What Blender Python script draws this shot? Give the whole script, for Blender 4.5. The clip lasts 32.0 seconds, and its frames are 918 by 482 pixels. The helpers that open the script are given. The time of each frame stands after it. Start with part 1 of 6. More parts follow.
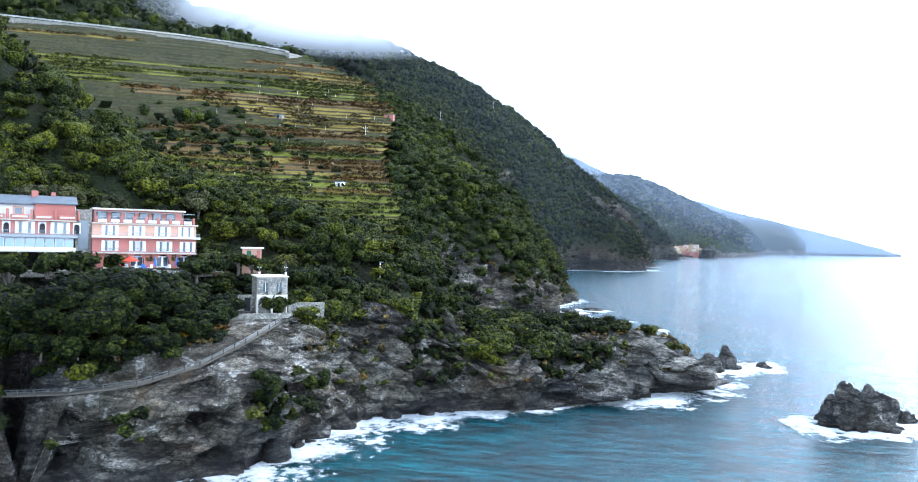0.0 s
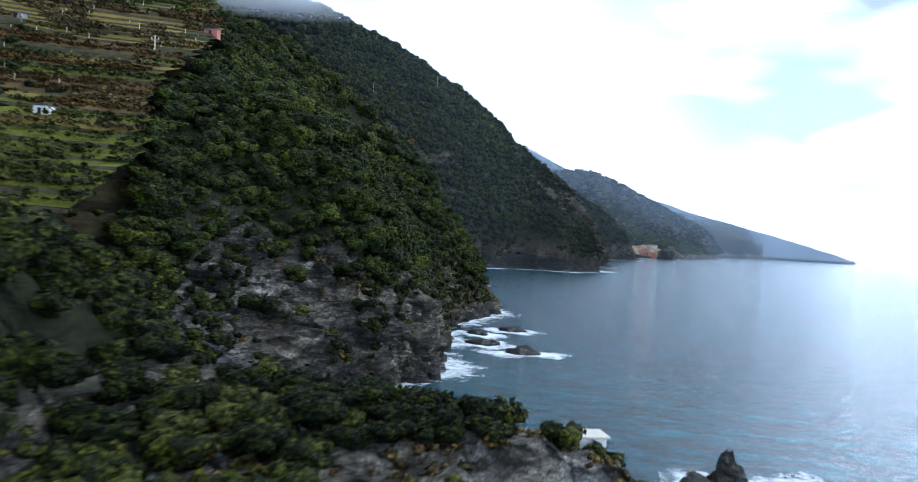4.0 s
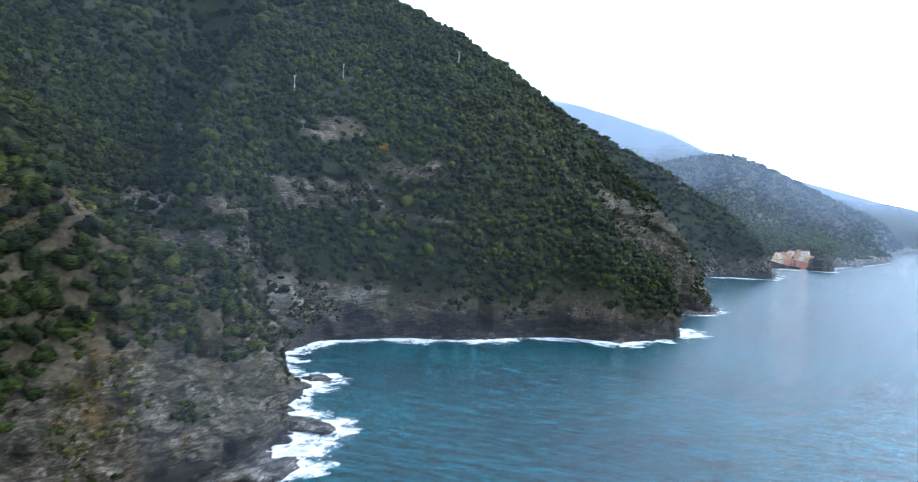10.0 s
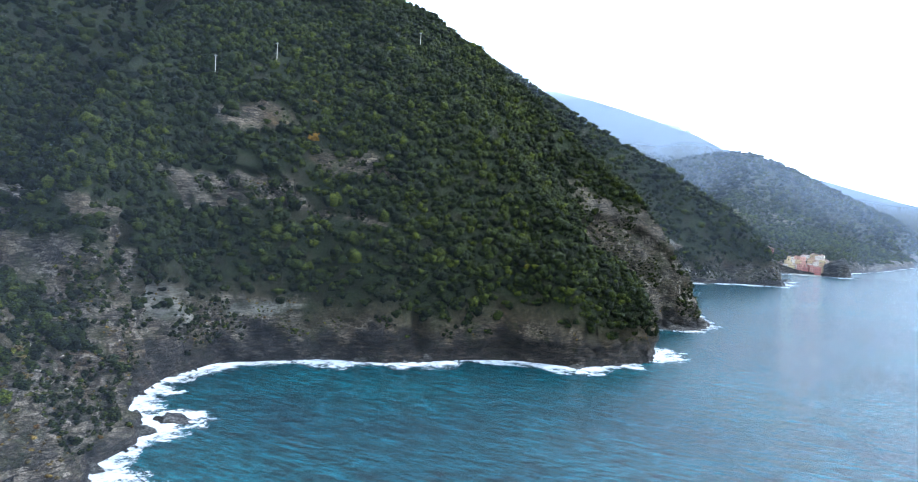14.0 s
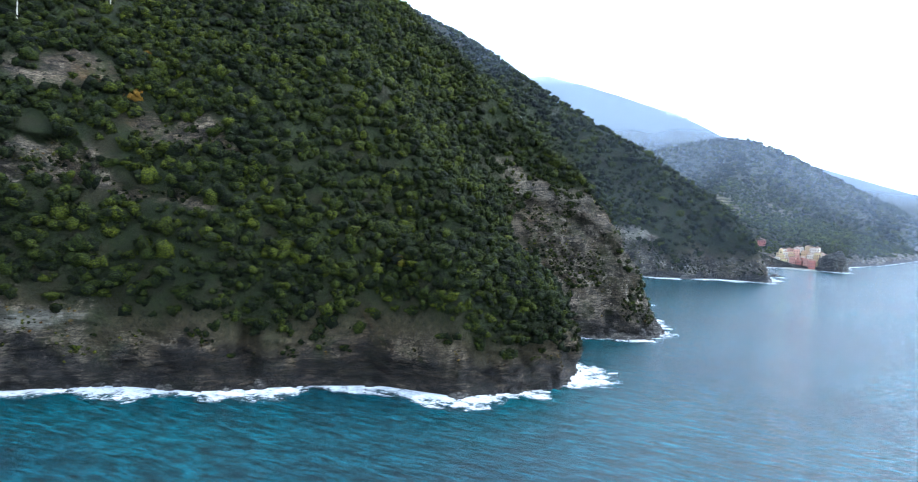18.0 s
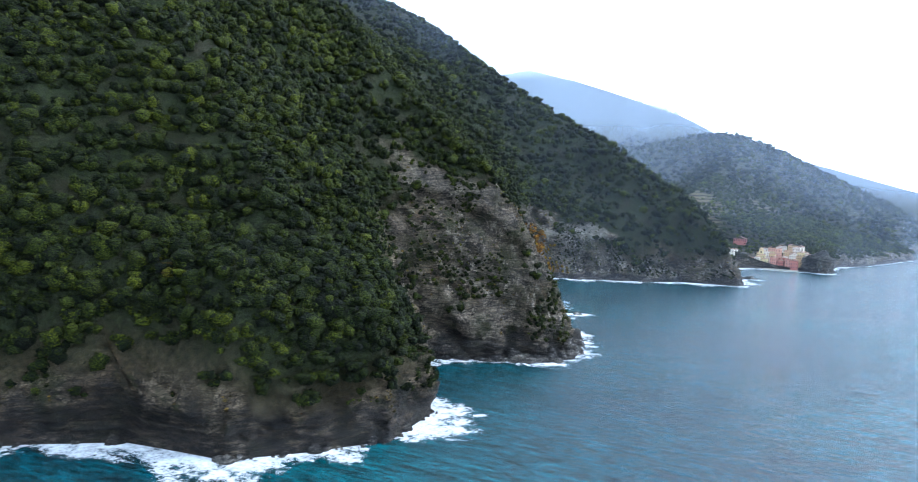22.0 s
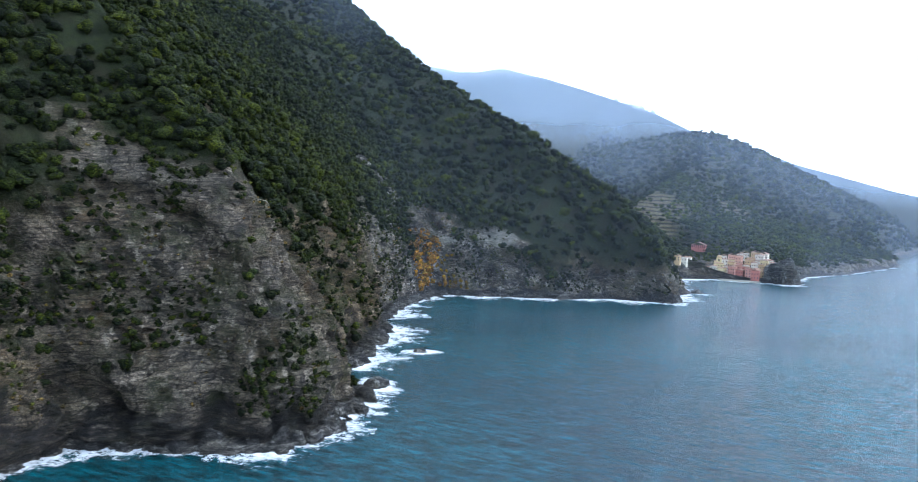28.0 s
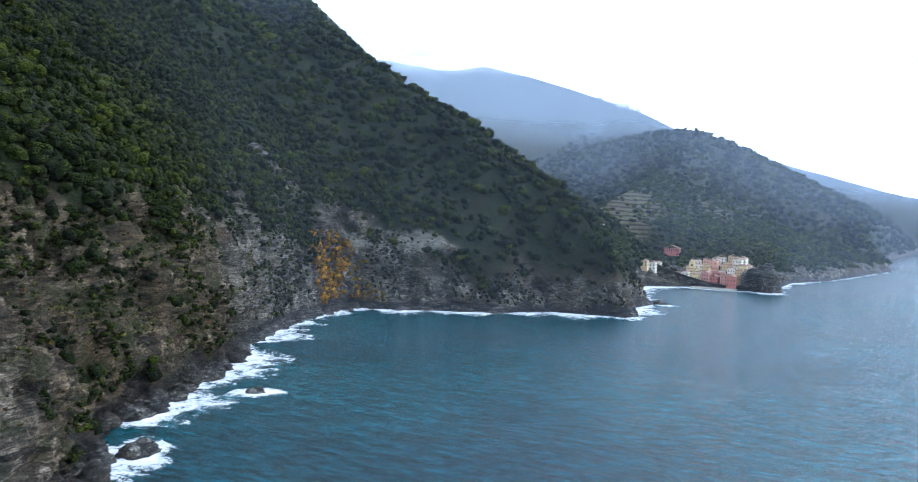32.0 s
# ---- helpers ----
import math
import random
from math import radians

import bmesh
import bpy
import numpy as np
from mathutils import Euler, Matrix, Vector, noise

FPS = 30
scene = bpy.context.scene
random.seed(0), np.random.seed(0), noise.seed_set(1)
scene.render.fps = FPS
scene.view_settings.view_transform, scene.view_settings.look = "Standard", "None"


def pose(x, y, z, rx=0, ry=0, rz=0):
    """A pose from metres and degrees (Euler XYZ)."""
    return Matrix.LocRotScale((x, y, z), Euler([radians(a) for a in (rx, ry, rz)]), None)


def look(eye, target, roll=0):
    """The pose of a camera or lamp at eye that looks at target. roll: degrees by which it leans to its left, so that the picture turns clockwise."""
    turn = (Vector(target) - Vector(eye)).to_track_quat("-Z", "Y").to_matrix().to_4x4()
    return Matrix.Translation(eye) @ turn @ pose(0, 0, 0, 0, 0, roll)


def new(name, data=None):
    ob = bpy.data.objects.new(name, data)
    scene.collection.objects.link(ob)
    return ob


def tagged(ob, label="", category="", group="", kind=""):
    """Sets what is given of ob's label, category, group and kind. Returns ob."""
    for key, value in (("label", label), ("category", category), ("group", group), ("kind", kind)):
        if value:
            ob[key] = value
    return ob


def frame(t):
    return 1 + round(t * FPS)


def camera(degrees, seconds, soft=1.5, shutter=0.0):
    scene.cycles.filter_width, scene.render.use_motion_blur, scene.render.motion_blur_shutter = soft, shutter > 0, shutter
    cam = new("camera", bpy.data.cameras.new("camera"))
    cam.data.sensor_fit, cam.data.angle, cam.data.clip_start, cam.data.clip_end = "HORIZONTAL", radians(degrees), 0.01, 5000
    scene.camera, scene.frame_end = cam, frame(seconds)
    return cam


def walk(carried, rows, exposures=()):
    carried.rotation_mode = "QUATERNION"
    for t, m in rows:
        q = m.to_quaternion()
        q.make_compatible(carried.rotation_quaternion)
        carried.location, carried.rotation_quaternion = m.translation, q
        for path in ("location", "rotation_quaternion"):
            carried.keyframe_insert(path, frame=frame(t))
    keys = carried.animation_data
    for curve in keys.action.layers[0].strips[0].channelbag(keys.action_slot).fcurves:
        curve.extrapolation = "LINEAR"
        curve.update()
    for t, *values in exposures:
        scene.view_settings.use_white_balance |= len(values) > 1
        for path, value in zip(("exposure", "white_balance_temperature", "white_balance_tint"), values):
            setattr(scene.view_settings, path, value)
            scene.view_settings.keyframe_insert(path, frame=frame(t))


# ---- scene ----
# ---------------------------------------------------------------- camera
cam = camera(64.0, 32.0, soft=1.0, shutter=0.5)
# seconds, x, y, z, yaw to the left, pitch up, roll
PATH = [
    (0, 46.14, -82.07, 20.99, 12.69, -0.25, 1.57),
    (0.5, 45.73, -79.68, 21.06, 12.46, -0.66, 2.77),
    (1, 47.79, -72.43, 21.35, 11.57, -0.50, 2.19),
    (1.5, 48.09, -70.51, 21.28, 10.47, -0.58, 2.69),
    (2, 48.94, -62.06, 20.59, 10.45, -0.16, 2.94),
    (2.5, 48.14, -50.40, 20.73, 10.11, -0.57, 2.92),
    (3, 48.11, -36.53, 20.02, 9.33, -0.43, 3.16),
    (3.5, 48.65, -23.16, 19.86, 8.80, -0.46, 3.50),
    (5.5, 58.15, 20.76, 23.81, 15.38, -1.60, 3.73),
    (6, 56.76, 35.97, 25.70, 16.05, -1.71, 3.66),
    (6.5, 59.44, 52.66, 28.80, 16.20, -1.96, 3.67),
    (7, 62.97, 68.35, 31.63, 15.15, -2.24, 3.31),
    (7.5, 66.53, 85.63, 35.24, 14.89, -2.49, 3.14),
    (8, 70.41, 100.29, 38.24, 20.95, -2.68, 3.18),
    (8.5, 75.56, 112.52, 41.97, 22.01, -2.88, 3.24),
    (9, 79.21, 125.18, 44.39, 21.84, -2.60, 2.88),
    (9.5, 82.99, 140.33, 47.97, 21.40, -2.51, 2.70),
    (10, 86.24, 156.68, 50.28, 21.17, -2.37, 2.45),
    (10.5, 90.05, 170.97, 52.91, 21.05, -2.33, 2.28),
    (11, 91.48, 179.82, 52.93, 21.27, -1.06, 2.65),
    (11.5, 92.00, 180.21, 53.37, 22.49, -1.11, 1.97),
    (12, 92.53, 180.68, 53.41, 22.50, -1.36, 1.98),
    (12.5, 93.27, 185.27, 53.31, 22.53, -1.67, 2.43),
    (13, 94.80, 191.52, 53.49, 22.56, -2.16, 2.73),
    (13.5, 96.70, 199.15, 53.48, 22.62, -2.51, 2.94),
    (14, 98.74, 207.13, 53.41, 22.70, -2.75, 3.04),
    (14.5, 100.32, 215.86, 53.40, 22.75, -2.88, 3.15),
    (16.5, 107.17, 252.03, 53.12, 22.97, -3.32, 3.25),
    (17, 109.57, 260.98, 52.92, 23.04, -3.42, 3.27),
    (17.5, 112.10, 270.19, 52.46, 23.10, -3.40, 3.21),
    (18, 113.83, 279.71, 52.41, 23.11, -3.53, 3.18),
    (18.5, 116.18, 288.86, 52.02, 23.15, -3.51, 3.08),
    (19, 118.22, 297.88, 52.23, 23.15, -3.54, 3.14),
    (19.5, 121.01, 305.72, 52.38, 23.18, -3.60, 3.24),
    (20, 123.67, 313.89, 51.86, 23.18, -3.53, 3.05),
    (20.5, 125.83, 322.45, 51.84, 23.17, -3.61, 3.01),
    (21, 127.87, 331.12, 51.57, 23.18, -3.62, 2.95),
    (21.5, 129.57, 339.53, 51.53, 23.15, -3.60, 2.91),
    (22, 131.80, 347.65, 51.32, 23.18, -3.53, 2.94),
    (22.5, 133.87, 356.38, 52.60, 23.15, -3.52, 2.95),
    (23, 136.11, 364.82, 53.05, 23.11, -3.48, 2.87),
    (23.5, 138.05, 373.61, 53.06, 23.07, -3.39, 2.85),
    (24, 140.34, 382.29, 53.22, 23.08, -3.37, 2.84),
    (24.5, 142.53, 390.42, 53.10, 23.05, -3.36, 2.88),
    (25, 145.72, 399.02, 52.98, 23.14, -3.39, 2.90),
    (25.5, 148.07, 408.29, 52.64, 23.18, -3.32, 2.83),
    (27.5, 156.11, 443.97, 52.25, 22.96, -3.28, 2.86),
    (28, 157.81, 453.59, 51.34, 22.86, -3.11, 2.70),
    (28.5, 160.16, 462.17, 51.15, 22.86, -3.05, 2.61),
    (29, 161.43, 471.29, 51.23, 22.81, -3.04, 2.77),
    (29.5, 162.95, 480.60, 50.77, 22.82, -2.99, 2.70),
    (30, 164.54, 489.43, 50.45, 22.75, -2.93, 2.66),
    (30.5, 165.77, 498.80, 50.42, 22.69, -2.95, 2.71),
    (31, 167.34, 507.22, 50.32, 22.68, -2.89, 2.58),
    (31.5, 169.37, 514.89, 49.75, 22.73, -2.82, 2.57),
    (32, 168.74, 524.06, 49.77, 22.53, -2.82, 2.58),
]


def aim(x, y, z, yaw, pitch, roll):
    a, b = radians(yaw), radians(pitch)
    way = Vector((-math.sin(a) * math.cos(b), math.cos(a) * math.cos(b), math.sin(b)))
    return look((x, y, z), Vector((x, y, z)) + 2 * way, roll)


EXPOSURE = 0.35
LIGHTER = [(0.0, 0.65), (0.6, 0.65), (1.0, -0.22), (3.5, -0.35), (7.0, 0.1), (9.0, 0.45), (14.0, 0.65), (18.0, 0.68), (22.0, 0.48), (25.0, 0.35), (32.0, 0.15)]
walk(cam, [(t, aim(*row)) for t, *row in PATH], [(t, EXPOSURE + e, 5950, 10) for t, e in LIGHTER])

# ---------------------------------------------------------------- light
SUN_TURN, SUN_HEIGHT = 48.0, 46.0     # compass turn from +y towards +x, height, degrees
world = bpy.data.worlds.new("overcast_sky")
scene.world = world
world.use_nodes = True
wn, wl = world.node_tree.nodes, world.node_tree.links
wn.clear()
w_out, w_bg = wn.new("ShaderNodeOutputWorld"), wn.new("ShaderNodeBackground")
w_sky, w_mix = wn.new("ShaderNodeTexSky"), wn.new("ShaderNodeMix")
w_co, w_map, w_noise, w_ramp = (wn.new(k) for k in ("ShaderNodeTexCoord", "ShaderNodeMapping", "ShaderNodeTexNoise", "ShaderNodeValToRGB"))
w_sky.sky_type, w_sky.sun_disc = "NISHITA", False
w_sky.sun_elevation, w_sky.sun_rotation = radians(SUN_HEIGHT), radians(SUN_TURN)
w_sky.air_density, w_sky.dust_density = 1.0, 3.0
w_gain = wn.new("ShaderNodeVectorMath")
w_gain.operation = "SCALE"
w_gain.inputs["Scale"].default_value = 0.10
w_mix.data_type = "RGBA"
w_map.inputs["Scale"].default_value = (1.0, 1.0, 3.2)
w_noise.inputs["Scale"].default_value, w_noise.inputs["Detail"].default_value = 1.6, 5.0
w_noise.inputs["Roughness"].default_value = 0.5
w_ramp.color_ramp.elements[0].position, w_ramp.color_ramp.elements[0].color = 0.36, (1.06, 1.28, 1.58, 1)
w_ramp.color_ramp.elements[1].position, w_ramp.color_ramp.elements[1].color = 0.52, (1.4, 1.66, 2.04, 1)
w_mix.inputs["Factor"].default_value = 0.85
wl.new(w_co.outputs["Generated"], w_map.inputs["Vector"])
wl.new(w_map.outputs["Vector"], w_noise.inputs["Vector"])
wl.new(w_noise.outputs["Fac"], w_ramp.inputs["Fac"])
wl.new(w_sky.outputs["Color"], w_gain.inputs[0])
wl.new(w_gain.outputs["Vector"], w_mix.inputs["A"])
wl.new(w_ramp.outputs["Color"], w_mix.inputs["B"])
# a grey-blue bank of cloud out over the sea
w_dot, w_bank, w_dark = wn.new("ShaderNodeVectorMath"), wn.new("ShaderNodeValToRGB"), wn.new("ShaderNodeMix")
w_dot.operation = "DOT_PRODUCT"
w_dot.inputs[1].default_value = (0.30, 0.90, 0.31)
w_bank.color_ramp.elements[0].position, w_bank.color_ramp.elements[0].color = 0.93, (0, 0, 0, 1)
w_bank.color_ramp.elements[1].position, w_bank.color_ramp.elements[1].color = 0.975, (1, 1, 1, 1)
w_soft = wn.new("ShaderNodeTexNoise")
w_soft.inputs["Scale"].default_value, w_soft.inputs["Detail"].default_value = 4.5, 4.0
w_puff = wn.new("ShaderNodeValToRGB")
w_puff.color_ramp.elements[0].position, w_puff.color_ramp.elements[1].position = 0.38, 0.62
w_both = wn.new("ShaderNodeMath")
w_both.operation = "MULTIPLY"
w_dark.data_type = "RGBA"
w_dark.inputs["B"].default_value = (0.35, 0.415, 0.50, 1)
wl.new(w_co.outputs["Generated"], w_dot.inputs[0])
wl.new(w_dot.outputs["Value"], w_bank.inputs["Fac"])
wl.new(w_map.outputs["Vector"], w_soft.inputs["Vector"])
wl.new(w_soft.outputs["Fac"], w_puff.inputs["Fac"])
wl.new(w_bank.outputs["Color"], w_both.inputs[0])
wl.new(w_puff.outputs["Color"], w_both.inputs[1])
wl.new(w_both.outputs["Value"], w_dark.inputs["Factor"])
wl.new(w_mix.outputs["Result"], w_dark.inputs["A"])
# thin bright cloud towards the horizon
w_sep, w_low, w_lift = wn.new("ShaderNodeSeparateXYZ"), wn.new("ShaderNodeMapRange"), wn.new("ShaderNodeVectorMath")
w_low.interpolation_type = "SMOOTHSTEP"
w_low.inputs["From Min"].default_value, w_low.inputs["From Max"].default_value = 0.0, 0.45
w_low.inputs["To Min"].default_value, w_low.inputs["To Max"].default_value = 3.0, 0.9
w_lift.operation = "SCALE"
wl.new(w_co.outputs["Generated"], w_sep.inputs["Vector"])
wl.new(w_sep.outputs["Z"], w_low.inputs["Value"])
wl.new(w_dark.outputs["Result"], w_lift.inputs[0])
wl.new(w_low.outputs["Result"], w_lift.inputs["Scale"])
# added sky gradient: dimmer behind and inland, brighter ahead, to darken south-facing slopes
w_turn, w_side, w_grade = wn.new("ShaderNodeVectorMath"), wn.new("ShaderNodeMapRange"), wn.new("ShaderNodeVectorMath")
w_turn.operation, w_grade.operation = "DOT_PRODUCT", "SCALE"
w_turn.inputs[1].default_value = (0.62, 0.72, 0.25)
w_side.interpolation_type = "SMOOTHSTEP"
w_side.inputs["From Min"].default_value, w_side.inputs["From Max"].default_value = -0.9, 0.65
w_side.inputs["To Min"].default_value, w_side.inputs["To Max"].default_value = 0.66, 1.2
wl.new(w_co.outputs["Generated"], w_turn.inputs[0])
wl.new(w_turn.outputs["Value"], w_side.inputs["Value"])
wl.new(w_lift.outputs["Vector"], w_grade.inputs[0])
wl.new(w_side.outputs["Result"], w_grade.inputs["Scale"])
wl.new(w_grade.outputs["Vector"], w_bg.inputs["Color"])
wl.new(w_bg.outputs["Background"], w_out.inputs["Surface"])
w_bg.inputs["Strength"].default_value = 1.0

sun = new("sun", bpy.data.lights.new("sun", "SUN"))
sun.data.energy, sun.data.angle, sun.data.color = 1.2, radians(12), (1.0, 0.98, 0.95)
sa, sh = radians(SUN_TURN), radians(SUN_HEIGHT)
SUN_WAY = Vector((math.sin(sa) * math.cos(sh), math.cos(sa) * math.cos(sh), math.sin(sh)))
sun.matrix_world = look(tuple(SUN_WAY * 300), (0, 0, 0))

# ---------------------------------------------------------------- materials


def material(name, rough=0.8, metal=0.0, spec=0.3):
    m = bpy.data.materials.new(name)
    m.use_nodes = True
    nt = m.node_tree
    b = nt.nodes["Principled BSDF"]
    b.inputs["Roughness"].default_value, b.inputs["Metallic"].default_value = rough, metal
    b.inputs["Specular IOR Level"].default_value = spec
    return m, nt, b


def noise_node(nt, scale, detail=4.0, rough=0.55, vec=None, stretch=None, turn=None):
    n = nt.nodes.new("ShaderNodeTexNoise")
    n.inputs["Scale"].default_value, n.inputs["Detail"].default_value, n.inputs["Roughness"].default_value = scale, detail, rough
    if vec is None:
        vec = nt.nodes.new("ShaderNodeTexCoord").outputs["Object"]
    if stretch or turn:
        mp = nt.nodes.new("ShaderNodeMapping")
        mp.inputs["Scale"].default_value = stretch or (1, 1, 1)
        mp.inputs["Rotation"].default_value = [radians(a) for a in (turn or (0, 0, 0))]
        nt.links.new(vec, mp.inputs["Vector"])
        vec = mp.outputs["Vector"]
    nt.links.new(vec, n.inputs["Vector"])
    return n.outputs["Fac"]


def ramp(nt, fac, *stops):
    r = nt.nodes.new("ShaderNodeValToRGB")
    e = r.color_ramp.elements
    while len(e) < len(stops):
        e.new(0.5)
    for k, (p, c) in zip(e, stops):
        k.position = p
        k.color = (*c, 1) if not isinstance(c, (int, float)) else (c, c, c, 1)
    nt.links.new(fac, r.inputs["Fac"])
    return r.outputs["Color"]


def mix(nt, fac, a, b, blend="MIX"):
    n = nt.nodes.new("ShaderNodeMix")
    n.data_type, n.blend_type = "RGBA", blend
    for sock, v in ((n.inputs["Factor"], fac), (n.inputs["A"], a), (n.inputs["B"], b)):
        if hasattr(v, "is_linked"):
            nt.links.new(v, sock)
        elif isinstance(v, (int, float)):
            sock.default_value = v if sock.type == "VALUE" else (v, v, v, 1)
        else:
            sock.default_value = (*v, 1)
    return n.outputs["Result"]


def math_node(nt, op, a, b=0.0, clamp=False):
    n = nt.nodes.new("ShaderNodeMath")
    n.operation, n.use_clamp = op, clamp
    for sock, v in zip(n.inputs, (a, b)):
        if hasattr(v, "is_linked"):
            nt.links.new(v, sock)
        else:
            sock.default_value = v
    return n.outputs["Value"]


def bump(nt, b, height, strength=0.4, distance=0.2, before=None):
    n = nt.nodes.new("ShaderNodeBump")
    n.inputs["Strength"].default_value, n.inputs["Distance"].default_value = strength, distance
    nt.links.new(height, n.inputs["Height"])
    if before is not None:
        nt.links.new(before, n.inputs["Normal"])
    nt.links.new(n.outputs["Normal"], b.inputs["Normal"])
    return n.outputs["Normal"]


def attribute(nt, name):
    n = nt.nodes.new("ShaderNodeAttribute")
    n.attribute_name = name
    return n.outputs["Fac"]


def island(nt):
    return nt.nodes.new("ShaderNodeNewGeometry").outputs["Random Per Island"]


def plain(name, colour, rough=0.7, grain=0.25, scale=3.0, metal=0.0, relief=0.15):
    """A painted or mineral surface with stains and grain."""
    m, nt, b = material(name, rough, metal)
    big = noise_node(nt, scale * 0.25, 3)
    fine = noise_node(nt, scale * 4, 5)
    dark = tuple(c * (1 - grain) for c in colour)
    light = tuple(min(1, c * (1 + grain * 0.5)) for c in colour)
    c = mix(nt, 0.35, ramp(nt, big, (0.3, dark), (0.7, light)), ramp(nt, fine, (0.3, dark), (0.7, light)))
    nt.links.new(c, b.inputs["Base Color"])
    bump(nt, b, fine, relief, 0.03)
    return m


def voronoi(nt, scale, vec, feature="F1", stretch=(1, 1, 1), turn=(0, 0, 0), warp=0.0):
    mp = nt.nodes.new("ShaderNodeMapping")
    mp.inputs["Scale"].default_value = stretch
    mp.inputs["Rotation"].default_value = [radians(a) for a in turn]
    if warp:
        n = nt.nodes.new("ShaderNodeTexNoise")
        n.inputs["Scale"].default_value, n.inputs["Detail"].default_value = scale * 1.3, 4.0
        nt.links.new(vec, n.inputs["Vector"])
        ad = nt.nodes.new("ShaderNodeVectorMath")
        ad.operation = "MULTIPLY_ADD"
        ad.inputs[1].default_value = (warp, warp, warp)
        nt.links.new(n.outputs["Color"], ad.inputs[0])
        nt.links.new(vec, ad.inputs[2])
        vec = ad.outputs["Vector"]
    nt.links.new(vec, mp.inputs["Vector"])
    v = nt.nodes.new("ShaderNodeTexVoronoi")
    v.feature = feature
    v.inputs["Scale"].default_value = scale
    nt.links.new(mp.outputs["Vector"], v.inputs["Vector"])
    return v.outputs


def rock_material():
    m, nt, b = material("layered_rock", 0.85, spec=0.3)
    co = nt.nodes.new("ShaderNodeTexCoord").outputs["Object"]
    beds = ((0.7, 0.5, 1.9), (38, -26, 10))
    cell = voronoi(nt, 0.30, co, "F1", *beds, warp=0.55)
    crack = voronoi(nt, 0.30, co, "DISTANCE_TO_EDGE", *beds, warp=0.55)["Distance"]
    chip = voronoi(nt, 1.05, co, "F1", (0.7, 0.6, 2.0), (30, -30, 25), warp=0.18)
    split = voronoi(nt, 1.05, co, "DISTANCE_TO_EDGE", (0.7, 0.6, 2.0), (30, -30, 25), warp=0.18)["Distance"]
    strata = noise_node(nt, 0.5, 9, 0.7, co, stretch=(0.6, 0.4, 2.4), turn=(40, -26, 10))
    blotch = noise_node(nt, 0.05, 6, 0.6, co)
    fine = noise_node(nt, 1.8, 9, 0.75, co)
    facet = nt.nodes.new("ShaderNodeSeparateColor")
    nt.links.new(cell["Color"], facet.inputs["Color"])
    flake = nt.nodes.new("ShaderNodeSeparateColor")
    nt.links.new(chip["Color"], flake.inputs["Color"])
    tone = math_node(nt, "ADD", math_node(nt, "MULTIPLY", facet.outputs[0], 0.42), math_node(nt, "MULTIPLY", flake.outputs[0], 0.22))
    tone = math_node(nt, "ADD", tone, math_node(nt, "MULTIPLY", math_node(nt, "SUBTRACT", strata, 0.45), 1.0))
    run = noise_node(nt, 0.16, 5, 0.6, co, stretch=(1, 1, 0.22))
    tone = math_node(nt, "ADD", tone, math_node(nt, "MULTIPLY", math_node(nt, "SUBTRACT", run, 0.45), 1.1))
    grey = ramp(nt, tone, (0.06, (0.035, 0.037, 0.042)), (0.26, (0.17, 0.166, 0.158)), (0.46, (0.34, 0.32, 0.285)), (0.75, (0.56, 0.525, 0.45)))
    ochre = ramp(nt, tone, (0.1, (0.06, 0.05, 0.034)), (0.8, (0.31, 0.25, 0.165)))
    c = mix(nt, ramp(nt, blotch, (0.43, 0.0), (0.57, 0.65)), grey, ochre)
    # pale quartz veins in clusters
    vein = math_node(nt, "MULTIPLY", ramp(nt, noise_node(nt, 0.33, 8, 0.7, co, stretch=(1, 1, 0.55)), (0.54, 0.0), (0.585, 1.0)),
                     ramp(nt, noise_node(nt, 0.07, 3, 0.5, co), (0.44, 0.0), (0.52, 1.0)))
    c = mix(nt, vein, c, (0.66, 0.63, 0.57))
    c = mix(nt, 1.0, c, ramp(nt, fine, (0.36, 0.38), (0.48, 0.9), (0.62, 1.45)), "MULTIPLY")
    # small fractures across the beds
    chink = voronoi(nt, 2.6, co, "DISTANCE_TO_EDGE", (0.6, 0.6, 1.5), (24, -34, 40), warp=0.3)["Distance"]
    c = mix(nt, ramp(nt, chink, (0.0, 0.75), (0.07, 0.0)), c, (0.018, 0.018, 0.018))
    # thin slanting beds
    sheet = noise_node(nt, 0.9, 8, 0.72, co, stretch=(0.35, 0.28, 2.6), turn=(22, 48, 12))
    c = mix(nt, 1.0, c, ramp(nt, sheet, (0.38, 0.3), (0.5, 0.95), (0.62, 1.3)), "MULTIPLY")
    c = mix(nt, ramp(nt, crack, (0.0, 0.7), (0.06, 0.0)), c, (0.012, 0.012, 0.013))
    c = mix(nt, ramp(nt, split, (0.0, 0.5), (0.06, 0.0)), c, (0.02, 0.02, 0.02))
    c = mix(nt, math_node(nt, "MULTIPLY", attribute(nt, "brown"), 0.9), c, mix(nt, 1.0, c, (0.56, 0.42, 0.27), "MULTIPLY"))
    c = mix(nt, attribute(nt, "pale"), c, ramp(nt, sheet, (0.36, (0.16, 0.15, 0.125)), (0.52, (0.42, 0.39, 0.32)), (0.66, (0.56, 0.53, 0.45))))
